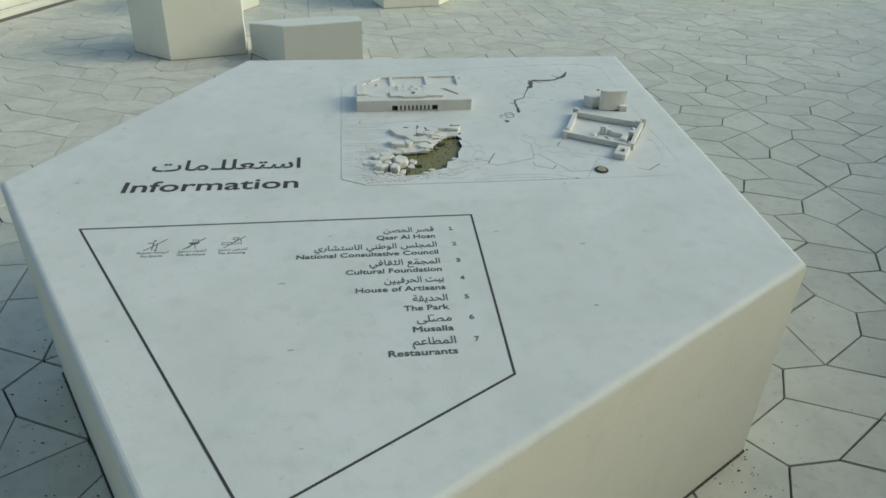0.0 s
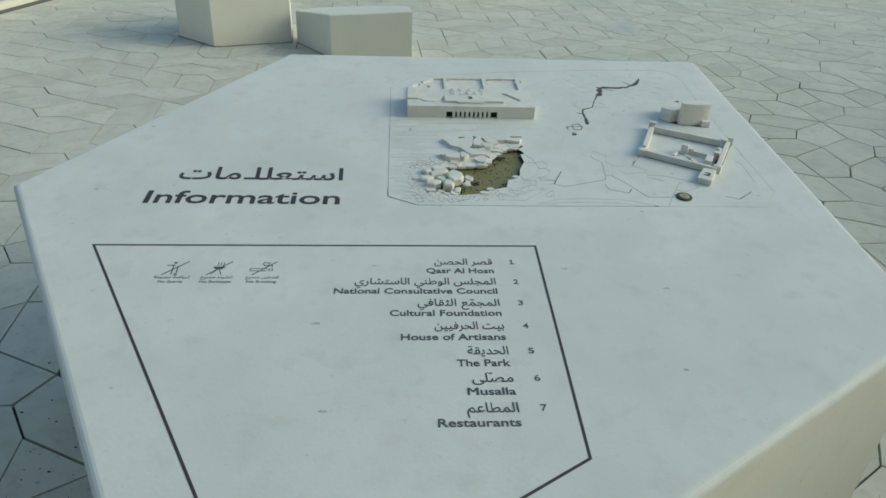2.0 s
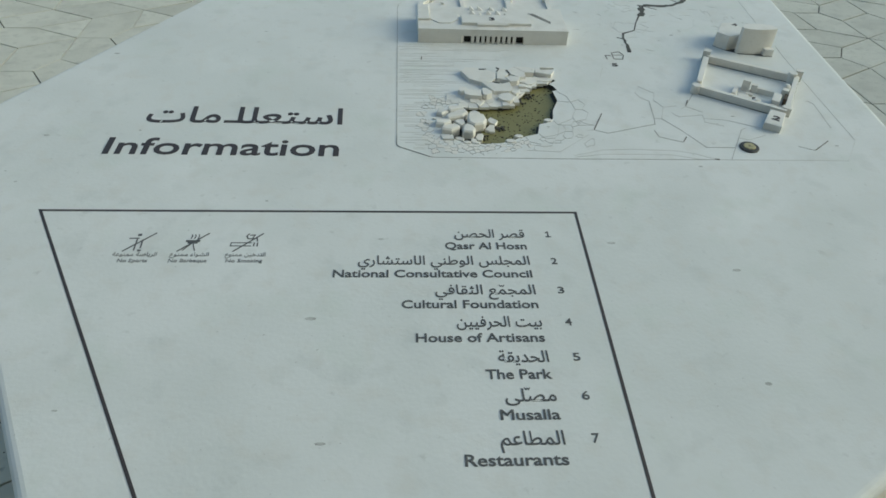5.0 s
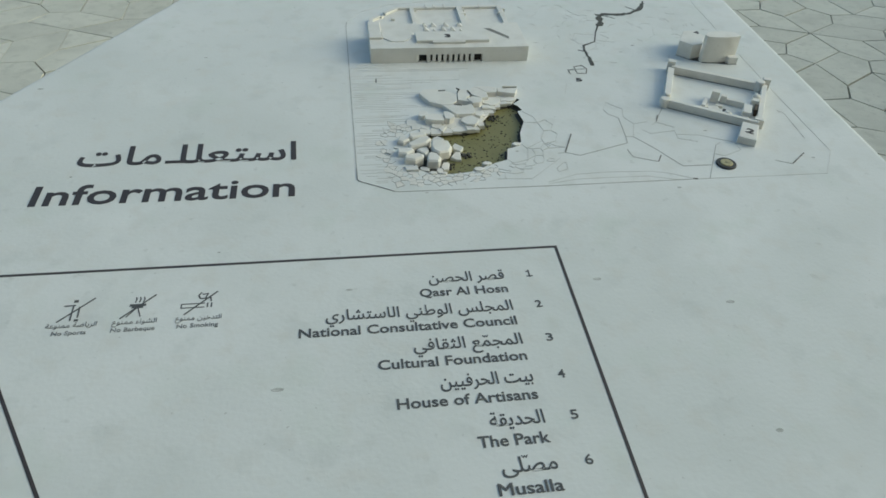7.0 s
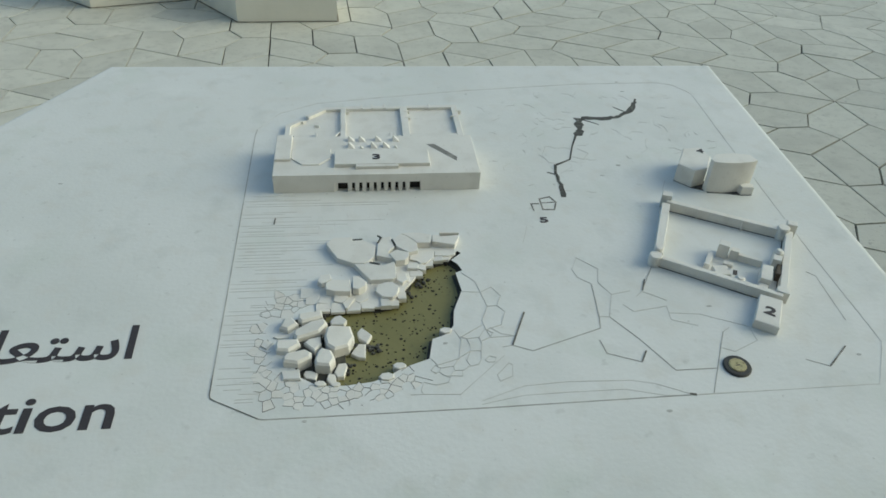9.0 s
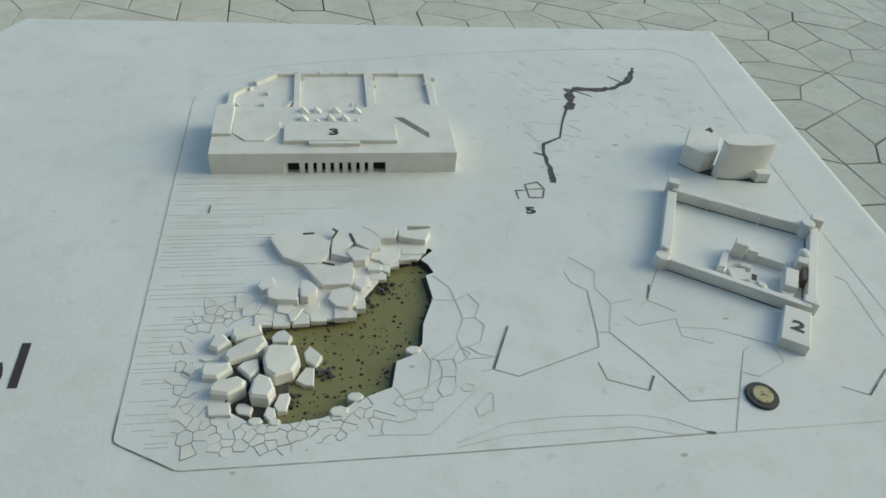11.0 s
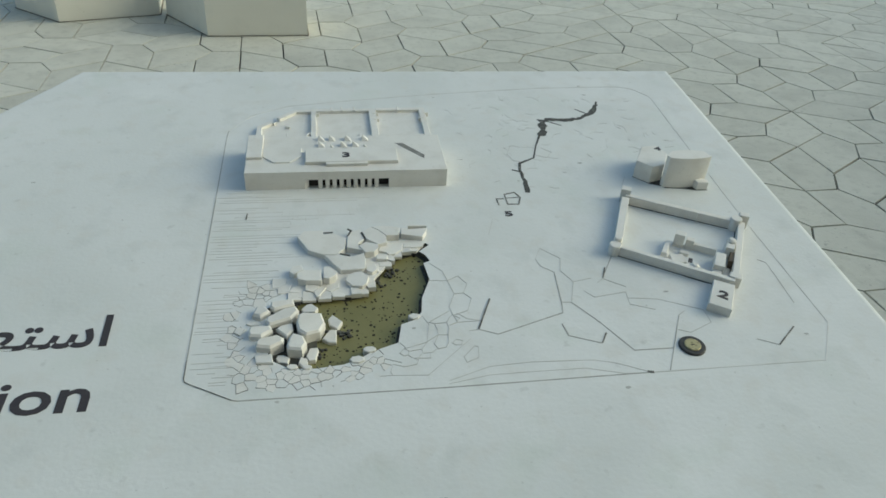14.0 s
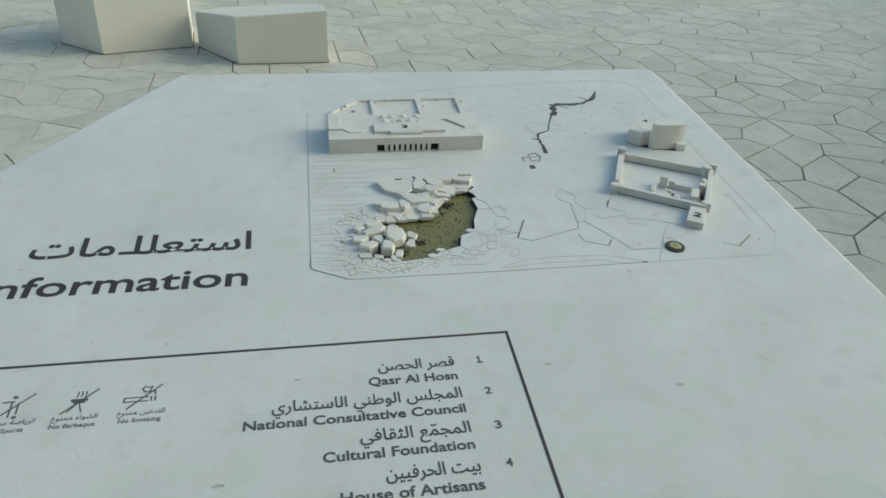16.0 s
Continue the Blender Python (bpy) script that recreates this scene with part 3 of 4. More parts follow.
# site model: rocks in and beside the pool
LOW_ROCKS = [
    (0.009, [(-0.142, 0.217), (-0.137, 0.233), (-0.127, 0.234), (-0.118, 0.222), (-0.131, 0.212)]),
    (0.008, [(-0.12, 0.231), (-0.119, 0.241), (-0.108, 0.244), (-0.09, 0.247), (-0.088, 0.235), (-0.114, 0.225)]),
    (0.010, [(-0.125, 0.203), (-0.122, 0.212), (-0.101, 0.226), (-0.087, 0.229), (-0.082, 0.219), (-0.092, 0.205), (-0.119, 0.196)]),
    (0.009, [(-0.145, 0.186), (-0.143, 0.196), (-0.118, 0.197), (-0.114, 0.187), (-0.128, 0.176), (-0.143, 0.178)]),
    (0.006, [(-0.111, 0.19), (-0.105, 0.198), (-0.091, 0.203), (-0.089, 0.188), (-0.097, 0.175)]),
    (0.010, [(-0.086, 0.196), (-0.083, 0.212), (-0.078, 0.216), (-0.054, 0.215), (-0.049, 0.195), (-0.056, 0.18), (-0.073, 0.174), (-0.083, 0.182)]),
    (0.011, [(-0.135, 0.163), (-0.13, 0.171), (-0.109, 0.177), (-0.1, 0.171), (-0.101, 0.163), (-0.116, 0.154), (-0.133, 0.157)]),
    (0.010, [(-0.097, 0.157), (-0.094, 0.172), (-0.089, 0.18), (-0.077, 0.174), (-0.072, 0.16), (-0.078, 0.148), (-0.095, 0.151)]),
]
MORE_ROCKS = [
    (-0.002, [(-0.046, 0.213), (-0.04, 0.221), (-0.027, 0.206), (-0.034, 0.192), (-0.044, 0.202)]),
    (-0.002, [(-0.054, 0.177), (-0.044, 0.192), (-0.035, 0.191), (-0.036, 0.169), (-0.045, 0.17)]),
    (-0.002, [(-0.08, 0.236), (-0.074, 0.244), (-0.067, 0.246), (-0.058, 0.234), (-0.062, 0.226), (-0.078, 0.228)]),
    (-0.001, [(-0.074, 0.147), (-0.069, 0.16), (-0.06, 0.161), (-0.058, 0.156), (-0.062, 0.14), (-0.07, 0.139)]),
    (-0.002, [(-0.11, 0.147), (-0.108, 0.153), (-0.101, 0.153), (-0.093, 0.147), (-0.095, 0.136), (-0.107, 0.14)]),
    (-0.002, [(-0.083, 0.137), (-0.08, 0.147), (-0.072, 0.144), (-0.071, 0.135), (-0.077, 0.129)]),
    (0.003, [(-0.136, 0.15), (-0.114, 0.15), (-0.112, 0.134), (-0.133, 0.136)]),
    (0.002, [(-0.163, 0.192), (-0.154, 0.201), (-0.148, 0.197), (-0.155, 0.186)]),
    (0.0015, [(-0.149, 0.206), (-0.142, 0.211), (-0.128, 0.209), (-0.129, 0.205), (-0.143, 0.203)]),
]
SLABS = [
    (0.0085, [(-0.087, 0.38), (-0.077, 0.394), (-0.05, 0.394), (-0.048, 0.385), (-0.034, 0.387), (-0.016, 0.374), (-0.018, 0.35), (-0.027, 0.340), (-0.034, 0.336), (-0.05, 0.337), (-0.071, 0.348)]),
    (0.0088, [(-0.0145, 0.374), (-0.01, 0.391), (0.006, 0.395), (0.011, 0.37), (0.001, 0.358), (0.006, 0.342), (-0.0165, 0.350)]),
    (0.0085, [(-0.049, 0.3355), (-0.034, 0.3345), (-0.027, 0.3385), (-0.009, 0.33), (0.008, 0.338), (0.01, 0.325), (0.009, 0.303), (0.004, 0.3), (-0.026, 0.299), (-0.036, 0.314)]),
    (0.010, [(0.008, 0.386), (0.021, 0.399), (0.032, 0.39), (0.043, 0.375), (0.043, 0.357), (0.03, 0.354), (0.013, 0.368)]),
    (0.011, [(0.001, 0.351), (0.011, 0.361), (0.03, 0.353), (0.029, 0.342), (0.023, 0.336), (0.01, 0.335)]),
]
STEPS = [
    (0.010, [(0.0215, 0.399), (0.033, 0.401), (0.051, 0.399), (0.065, 0.393), (0.062, 0.374), (0.043, 0.375), (0.032, 0.39)]),
    (0.009, [(0.066, 0.394), (0.076, 0.395), (0.078, 0.391), (0.106, 0.393), (0.105, 0.386), (0.097, 0.37), (0.087, 0.372), (0.065, 0.378)]),
    (0.011, [(0.077, 0.398), (0.106, 0.398), (0.106, 0.3945), (0.077, 0.3945)]),
    (0.004, [(0.032, 0.364), (0.043, 0.366), (0.06, 0.366), (0.067, 0.363), (0.064, 0.347), (0.053, 0.337), (0.044, 0.335), (0.04, 0.341), (0.03, 0.345)]),
    (0.003, [(0.067, 0.363), (0.083, 0.367), (0.098, 0.362), (0.096, 0.355), (0.086, 0.352), (0.066, 0.353)]),
]
BOULDERS = [
    (0.006, [(0.025, 0.332), (0.029, 0.336), (0.039, 0.336), (0.042, 0.331), (0.04, 0.323), (0.025, 0.324)]),
    (0.006, [(0.009, 0.313), (0.023, 0.314), (0.025, 0.301), (0.017, 0.294), (0.009, 0.3)]),
    (0.007, [(-0.021, 0.28), (-0.017, 0.291), (-0.008, 0.296), (0.003, 0.297), (0.012, 0.284), (0.008, 0.27), (0.002, 0.265), (-0.012, 0.268)]),
    (0.012, [(-0.086, 0.289), (-0.085, 0.293), (-0.077, 0.299), (-0.053, 0.298), (-0.0515, 0.277), (-0.053, 0.275), (-0.074, 0.276), (-0.085, 0.28)]),
    (0.0125, [(-0.0505, 0.304), (-0.042, 0.306), (-0.031, 0.292), (-0.033, 0.284), (-0.042, 0.277), (-0.0505, 0.279)]),
    (0.009, [(-0.097, 0.3), (-0.093, 0.313), (-0.08, 0.315), (-0.077, 0.303), (-0.086, 0.297), (-0.091, 0.294)]),
]
part("rock_shelf", prism([(-0.102, 0.275), (-0.092, 0.256), (-0.067, 0.252), (-0.043, 0.256), (-0.017, 0.254), (0.001, 0.257), (0.009, 0.271), (0.020, 0.288), (0.031, 0.303), (0.041, 0.319),
                           (0.048, 0.333), (0.064, 0.348), (0.085, 0.345), (0.092, 0.355), (0.097, 0.360), (0.096, 0.374), (0.062, 0.372), (0.040, 0.366), (0.010, 0.326), (-0.023, 0.300),
                           (-0.055, 0.306), (-0.086, 0.301), (-0.100, 0.288)], -0.0032, 0.0010, 0.0004), MODEL, table, "", TOP)
part("shelf_foot", prism([(-0.096, 0.275), (-0.088, 0.260), (-0.067, 0.256), (-0.043, 0.260), (-0.017, 0.258), (-0.001, 0.261), (0.006, 0.275), (0.017, 0.292), (0.028, 0.307), (0.038, 0.323),
                           (0.045, 0.337), (0.062, 0.352), (0.083, 0.349), (0.090, 0.359), (0.099, 0.362), (0.099, 0.376), (0.010, 0.340), (-0.086, 0.297)], -0.0095, -0.0030, 0.0003), RIM, table, "dark cut edge under the rock shelf", TOP)
part("rock_bed", prism([(-0.122, 0.222), (-0.113, 0.238), (-0.095, 0.238), (-0.088, 0.200), (-0.100, 0.168), (-0.119, 0.152), (-0.121, 0.180)], -0.0095, 0.0006, 0.0002), RIM, table, "dark bed between the low rocks", TOP)
part("rock_bed", prism([(-0.122, 0.222), (-0.113, 0.238), (-0.093, 0.238), (-0.078, 0.236), (-0.062, 0.21), (-0.060, 0.165), (-0.074, 0.137), (-0.1, 0.135), (-0.119, 0.15), (-0.119, 0.18)],
                       -0.0095, -0.0066, 0.0003), RIM, table, "dark bed between the low rocks", TOP)
rnd = random.Random(11)
EDGE = [(-0.100, 0.272), (-0.091, 0.260), (-0.079, 0.258), (-0.067, 0.257), (-0.057, 0.259), (-0.047, 0.260), (-0.033, 0.259), (-0.020, 0.259), (-0.008, 0.260), (0.001, 0.264), (0.006, 0.275),
        (0.012, 0.283), (0.022, 0.296), (0.037, 0.321), (0.043, 0.331), (0.053, 0.341), (0.066, 0.351), (0.078, 0.351)]
seeds = [(x + rnd.gauss(0, 0.002), y + rnd.gauss(0, 0.002)) for k, (x, y) in enumerate(EDGE) if k % 5 != 2] + [(x - 0.003 + rnd.gauss(0, 0.004), y + 0.011 + rnd.gauss(0, 0.003)) for x, y in EDGE[::2]]
for k, cell in enumerate(cells(seeds, 0.0095)):
    part("rock", prism(inset(ccw(cell), 0.0004), -0.0036, rnd.choice((0.0012, 0.0014, 0.0018, 0.0032)), 0.0005, tilt=(rnd.uniform(-0.1, 0.1), rnd.uniform(-0.1, 0.1))), MODEL, table, "", TOP)
for group in (LOW_ROCKS, MORE_ROCKS, SLABS, STEPS, BOULDERS):
    for h, poly in group:
        high = group in (SLABS, STEPS, BOULDERS)
        s = 0.03 if high else 0.10
        part("rock", prism(inset(ccw(poly), 0.0003 if high else 0.0002), -0.0005 if high else -0.0095, h, 0.0007 if high else 0.0009 if h < 0 else min(0.0026, h * 0.3),
                           tilt=(rnd.uniform(-s, s), rnd.uniform(-s, s))), MODEL, table, "", TOP)
# shade of the gaps between slabs, painted as dark strips on their tops
for width, *pts in ((0.0024, (-0.013, 0.396), (-0.008, 0.391), (-0.014, 0.377)), (0.0030, (0.0075, 0.386), (0.0118, 0.371)), (0.0018, (-0.049, 0.3875), (-0.035, 0.3885)), (0.0024, (-0.026, 0.336), (-0.012, 0.331))):
    part("rock_gap", ribbon(width, *pts, z=0.0093), CRACK, table, "dark strip painted as the shade in a gap between the slabs", TOP)
for x, y, r in ((-0.012, 0.134, 0.008), (0.004, 0.150, 0.007), (0.066, 0.206, 0.007), (-0.090, 0.128, 0.006), (-0.072, 0.126, 0.005)):
    part("rock", prism(round_poly(x, y, r, 7, x * 40, 1.2, 0.8), -0.009, 0.0022, 0.001), MODEL, table, "", TOP)

for k in range(64):
    x, y, s = ((0.045, 0.306, 0.005), (-0.027, 0.190, 0.005), (0.042, 0.301, 0.004), (0.024, 0.282, 0.0045), (-0.027, 0.187, 0.007), (-0.055, 0.160, 0.006), (-0.089, 0.252, 0.005), (-0.012, 0.137, 0.006))[k % 8]
    x, y, r = x + rnd.gauss(0, s), y + rnd.gauss(0, s), rnd.uniform(0.0010, 0.0034)
    part("rubble", prism(round_poly(x, y, r, 6, k, 1.0, 0.75), -0.0085, -0.0062 + r * 0.7, r * 0.3), CRACK, table, "dark broken rubble on the pool bed", TOP)

bm = bmesh.new()
for k in range(620):
    x, y = rnd.uniform(-0.11, 0.10), rnd.uniform(0.125, 0.36)
    prism(round_poly(x, y, rnd.choice((0.0006, 0.0007, 0.0009, 0.0011, 0.0014, 0.0018)), 6, k, rnd.uniform(0.8, 1.4), 1.0), -0.0085, -0.0074, 0.0003, bm)
tagged(part("pool_grain", bm, SHADE_AND_GRAIN, table, "black grains scattered on the pool bed", TOP), kind="stuff")

# site model: long building with a colonnade and three courts
bm = box(-0.1695, 0.1555, 0.5225, 0.640, 0.0170, 0.0320, 0.0004)
prism([(-0.1695, 0.5225), (-0.076, 0.5225), (-0.070, 0.5275), (-0.070, 0.5345), (0.060, 0.5345), (0.060, 0.5225), (0.1555, 0.5225), (0.1555, 0.640), (-0.1695, 0.640)], -0.001, 0.0170, 0.00005, bm)
hall = part("model_building", bm, MODEL, table, "white model of a long flat-roofed building", TOP)
# the recess is shallow, so a deep colonnade's shade is painted on its back
part("recess", box(-0.0698, 0.0598, 0.5320, 0.5347, -0.0009, 0.0169), SHADE_AND_GRAIN, hall, "colonnade back painted black for its deep shade")
for k in range(9):
    x = -0.0512 + 0.01136 * k
    part("column", box(x - 0.0034, x + 0.0034, 0.5229, 0.5315, -0.001, 0.0171, 0.0003), MODEL, hall)
part("roof_block", box(-0.0745, 0.0765, 0.5440, 0.584, 0.0316, 0.0380), MODEL, hall)
part("roof_block", box(-0.0415, 0.0260, 0.5380, 0.5442, 0.0316, 0.0372), MODEL, hall)
part("roof_block", box(-0.1693, -0.1440, 0.5640, 0.6395, 0.0316, 0.0365), MODEL, hall)
part("roof_disc", prism(round_poly(-0.112, 0.584, 0.036, 8, 0.39, 0.95, 1.0), 0.0316, 0.0340), MODEL, hall)
for x, y, k in ((-0.049, 0.6265, 1.0), (-0.031, 0.6265, 1.0), (-0.004, 0.6265, 1.0), (0.025, 0.6260, 1.0), (-0.049, 0.6055, 1.0), (-0.031, 0.602, 0.55), (-0.012, 0.6055, 1.0), (0.008, 0.6055, 1.0), (0.025, 0.602, 0.5)):
    bm = bmesh.new()
    base = [bm.verts.new((x + a * k, y + b * k, 0.0316)) for a, b in ((-0.0045, -0.006), (0.0075, -0.0075), (0.007, 0.005), (-0.0045, 0.006))]
    tip = bm.verts.new((x - 0.003 * k, y + 0.002 * k, 0.0316 + 0.0082 * k))
    for i in range(4):
        bm.faces.new((base[i], base[(i + 1) % 4], tip))
    part("skylight", bm, MODEL, hall)
# no slot is cut: its shade is painted as a dark patch on the roof
part("roof_slot", prism([(0.0775, 0.6110), (0.0900, 0.6110), (0.1235, 0.5700), (0.1215, 0.5590)], 0.0316, 0.0324, 0.0001), mat("grey_slot_shade", (0.20, 0.195, 0.18), 0.8, [(80, 3, 0.5, 0.8, (0.4, 0.39, 0.36), 0.6)]), hall, "long flat patch toned dark for the shade in a roof slot")
lettering("number", "3", -0.0145, -0.0020, 0.5575, 0.0140, INK, hall, "small dark number", 0.035, z=0.0386)
# three sunk courts behind it, inside low walls
court = [((-0.158, 0.641), (-0.158, 0.714), 0.009), ((-0.158, 0.712), (-0.137, 0.732), 0.0085), ((-0.126, 0.745), (-0.096, 0.7735), 0.0085), ((-0.097, 0.7745), (-0.062, 0.7755), 0.008), ((-0.0615, 0.641), (-0.0615, 0.780), 0.0095),
         ((-0.0565, 0.777), (-0.029, 0.7775), 0.010), ((-0.0255, 0.7755), (-0.010, 0.776), 0.007), ((-0.0065, 0.778), (0.013, 0.7785), 0.010), ((0.017, 0.7765), (0.0455, 0.778), 0.008), ((0.0495, 0.641), (0.0495, 0.781), 0.0135),
         ((0.0565, 0.7795), (0.1420, 0.7805), 0.009), ((0.1450, 0.641), (0.1450, 0.785), 0.011), ((0.0565, 0.6845), (0.1395, 0.6855), 0.0085)]
for a, b, width in court:
    a, b = Vector(a), Vector(b)
    a.y, b.y = a.y + (0.010 if a.y > 0.70 else 0.0), b.y + (0.010 if b.y > 0.70 else 0.0)
    part("court_wall", bar(a, b, width, -0.0008, 0.0072, 0.0004), MODEL, hall)
part("court_wall", bar((0.0510, 0.6945), (0.1385, 0.6955), 0.0060, -0.0008, 0.0036, 0.0003), MODEL, hall)
for a, b in (((-0.151, 0.694), (-0.141, 0.679)), ((-0.1085, 0.697), (-0.1070, 0.676)), ((-0.079, 0.680), (-0.068, 0.699)), ((-0.112, 0.7255), (-0.104, 0.7235)), ((-0.134, 0.7365), (-0.128, 0.742))):
    part("court_wall", bar(a, b, 0.0032, -0.0008, 0.0070, 0.0003), MODEL, hall)
part("court_floor", prism([(-0.156, 0.6405), (0.143, 0.6405), (0.143, 0.789), (-0.096, 0.782), (-0.156, 0.722)], -0.001, 0.0018, 0.0003), MODEL, hall)
for x in (0.020, 0.0265, 0.034):
    part("court_step", box(x, x + 0.004, 0.646, 0.700 - (x - 0.02) * 0.4, 0.0016, 0.0040, 0.0003), MODEL, hall)
for x in (-0.0275, -0.0085, 0.0150, 0.0985):
    part("buttress", box(x - 0.0016, x + 0.0016, 0.783, 0.797, -0.0008, 0.0084, 0.0003), MODEL, hall)
for x, y in ((0.1515, 0.772), (0.0555, 0.772), (0.0555, 0.748), (0.1400, 0.752), (-0.0560, 0.772)):
    part("buttress", box(x - 0.005, x + 0.005, y - 0.0014, y + 0.0014, -0.0008, 0.0080, 0.0003), MODEL, hall)

# site model: walled fort with towers, a gate block and inner rooms
FL, BL, BR, FR, EC = Vector((0.385, 0.324)), Vector((0.446, 0.4587)), Vector((0.607, 0.3723)), Vector((0.530, 0.233)), Vector((0.613, 0.379))
fort = part("model_fort", bar(FL, FR, 0.0085, -0.001, 0.0148), MODEL, table, "white model of a walled fort with corner towers", TOP @ Matrix.Translation((-0.0012, -0.0015, 0)) @ Matrix.Diagonal((1, 1, 1.06, 1)))
part("rampart", bar(BL, BR, 0.009, -0.001, 0.0152), MODEL, fort)
part("rampart", bar(FL.lerp(BL, 0.05), BL.lerp(FL, 0.05), 0.0125, -0.001, 0.0146), MODEL, fort)
part("rampart", bar(FR.lerp(EC, 0.09), EC.lerp(FR, 0.05), 0.010, -0.001, 0.0146), MODEL, fort)
part("tower", prism(round_poly(FL.x - 0.003, FL.y + 0.001, 0.0092, 16), -0.001, 0.0165), MODEL, fort)
part("tower", prism(round_poly(FL.x + 0.005, FL.y + 0.012, 0.0055, 12), 0.014, 0.0205), MODEL, fort)
part("tower", bar(BL + Vector((-0.005, 0.010)), BL + Vector((0.009, 0.004)), 0.013, -0.001, 0.0225), MODEL, fort)
part("tower", prism(round_poly(EC.x - 0.013, EC.y - 0.004, 0.009, 14), -0.001, 0.020), MODEL, fort)
part("tower", bar(EC + Vector((-0.003, 0.006)), EC + Vector((0.010, 0.000)), 0.012, -0.001, 0.0215), MODEL, fort)
part("tower", bar(FR + Vector((-0.003, 0.0125)), FR + Vector((0.0115, 0.0035)), 0.0125, -0.001, 0.0165), MODEL, fort)
for k in (0.27, 0.64):
    part("buttress", bar(BL.lerp(BR, k) + Vector((-0.003, -0.005)), BL.lerp(BR, k + 0.012) + Vector((-0.003, -0.005)), 0.004, -0.001, 0.0162), MODEL, fort)
for a, b, width in ((BL.lerp(BR, 0.03), BL.lerp(BR, 0.93), 0.0115), (BL.lerp(BR, 0.20), BL.lerp(BR, 0.34), 0.0125), (FL.lerp(FR, 0.02), FL.lerp(FR, 0.98), 0.0105), (FL.lerp(FR, 0.60), FL.lerp(FR, 0.80), 0.0120), (FR.lerp(EC, 0.12), EC, 0.0130)):
    part("base_seam", bar(a, b, width, -0.001, 0.0006, 0.0001), CRACK, fort, "dark dirty seam along the foot of a wall")
part("gate_block", prism([(0.470, 0.1905), (0.4965, 0.1735), (0.5265, 0.2245), (0.5005, 0.2395)], -0.001, 0.0128), MODEL, fort)
lettering("number", "2", -0.0075, 0.0075, -0.0075, 0.0150, INK, fort, "small dark number", 0.035, z=0.0, m=pose(0.499, 0.205, 0.0134, 0, 0, -38))
room = [((0.484, 0.343), (0.497, 0.335), 0.013, 0.0215), ((0.500, 0.335), (0.510, 0.329), 0.010, 0.0150), ((0.510, 0.328), (0.539, 0.311), 0.007, 0.0105),
        ((0.472, 0.337), (0.454, 0.309), 0.008, 0.0095), ((0.462, 0.300), (0.483, 0.298), 0.020, 0.0065), ((0.484, 0.318), (0.496, 0.312), 0.008, 0.0050),
        ((0.519, 0.263), (0.536, 0.293), 0.015, 0.0170), ((0.512, 0.254), (0.518, 0.263), 0.013, 0.0100), ((0.553, 0.300), (0.560, 0.312), 0.012, 0.0190)]
for a, b, w, h in room:
    part("room_block", bar(a, b, w, -0.001, h), MODEL, fort)
part("dome", prism(round_poly(0.485, 0.270, 0.008, 12), -0.001, 0.0165, 0.004), MODEL, fort)
part("dome", prism(round_poly(0.563, 0.317, 0.007, 12), -0.001, 0.0235, 0.003), MODEL, fort)
# brown block put in for the deep shade between the room block and east rampart
part("doorway", bar((0.549, 0.276), (0.561, 0.298), 0.013, -0.001, 0.013), mat("brown_gap_shade", (0.11, 0.085, 0.06), 0.7, [(90, 3, 0.5, 0.8, (0.06, 0.045, 0.035), 0.7)]), fort, "brown block standing for the deep shade between block and wall")
lettering("number", "1", -0.003, 0.003, -0.005, 0.010, INK, fort, "small dark number", 0.03, z=0.0, m=pose(0.489, 0.291, 0.0072, 0, 0, -28))

# site model: pair of tower blocks
towers = part("model_tower", prism([(0.4885, 0.5365), (0.5095, 0.5140), (0.5340, 0.5225), (0.5530, 0.5560), (0.5450, 0.5870), (0.5150, 0.5840)], -0.001, 0.0330), MODEL, table,
              "white model of two clustered angular blocks", TOP)
arc = [(0.5300 + 0.0760 * k / 14, 0.5010 + 0.004 * k / 14 - 0.0062 * math.sin(math.pi * k / 14) ** 0.7) for k in range(15)]
part("curved_block", prism([(0.5275, 0.5090)] + arc + [(0.6000, 0.5220), (0.5720, 0.5280), (0.5420, 0.5240)], -0.001, 0.0575, 0.0006, tilt=(-0.02, 0.0)), MODEL, towers)
part("annex_block", prism([(0.5835, 0.4985), (0.5860, 0.4890), (0.6050, 0.4880), (0.6075, 0.4990), (0.5960, 0.5030)], -0.001, 0.0150), MODEL, towers)
part("base_seam", prism([(0.4875, 0.5365), (0.5095, 0.5128), (0.5310, 0.5030), (0.5332, 0.4974), (0.5650, 0.4934), (0.5850, 0.4878), (0.6055, 0.4869), (0.6080, 0.5000), (0.5600, 0.5300)], -0.001, 0.0006, 0.0001), CRACK, towers, "dark dirty seam along the foot of the blocks")
lettering("number", "4", -0.006, 0.006, -0.006, 0.012, INK, towers, "small dark number", 0.03, z=0.0, m=pose(0.541, 0.575, 0.0336, 0, 0, -12))
lettering("number", "5", 0.2370, 0.2500, 0.4285, 0.0125, INK, table, "small dark number", 0.035, m=TOP)

# small marks on the table top
rnd = random.Random(21)
bm = bmesh.new()
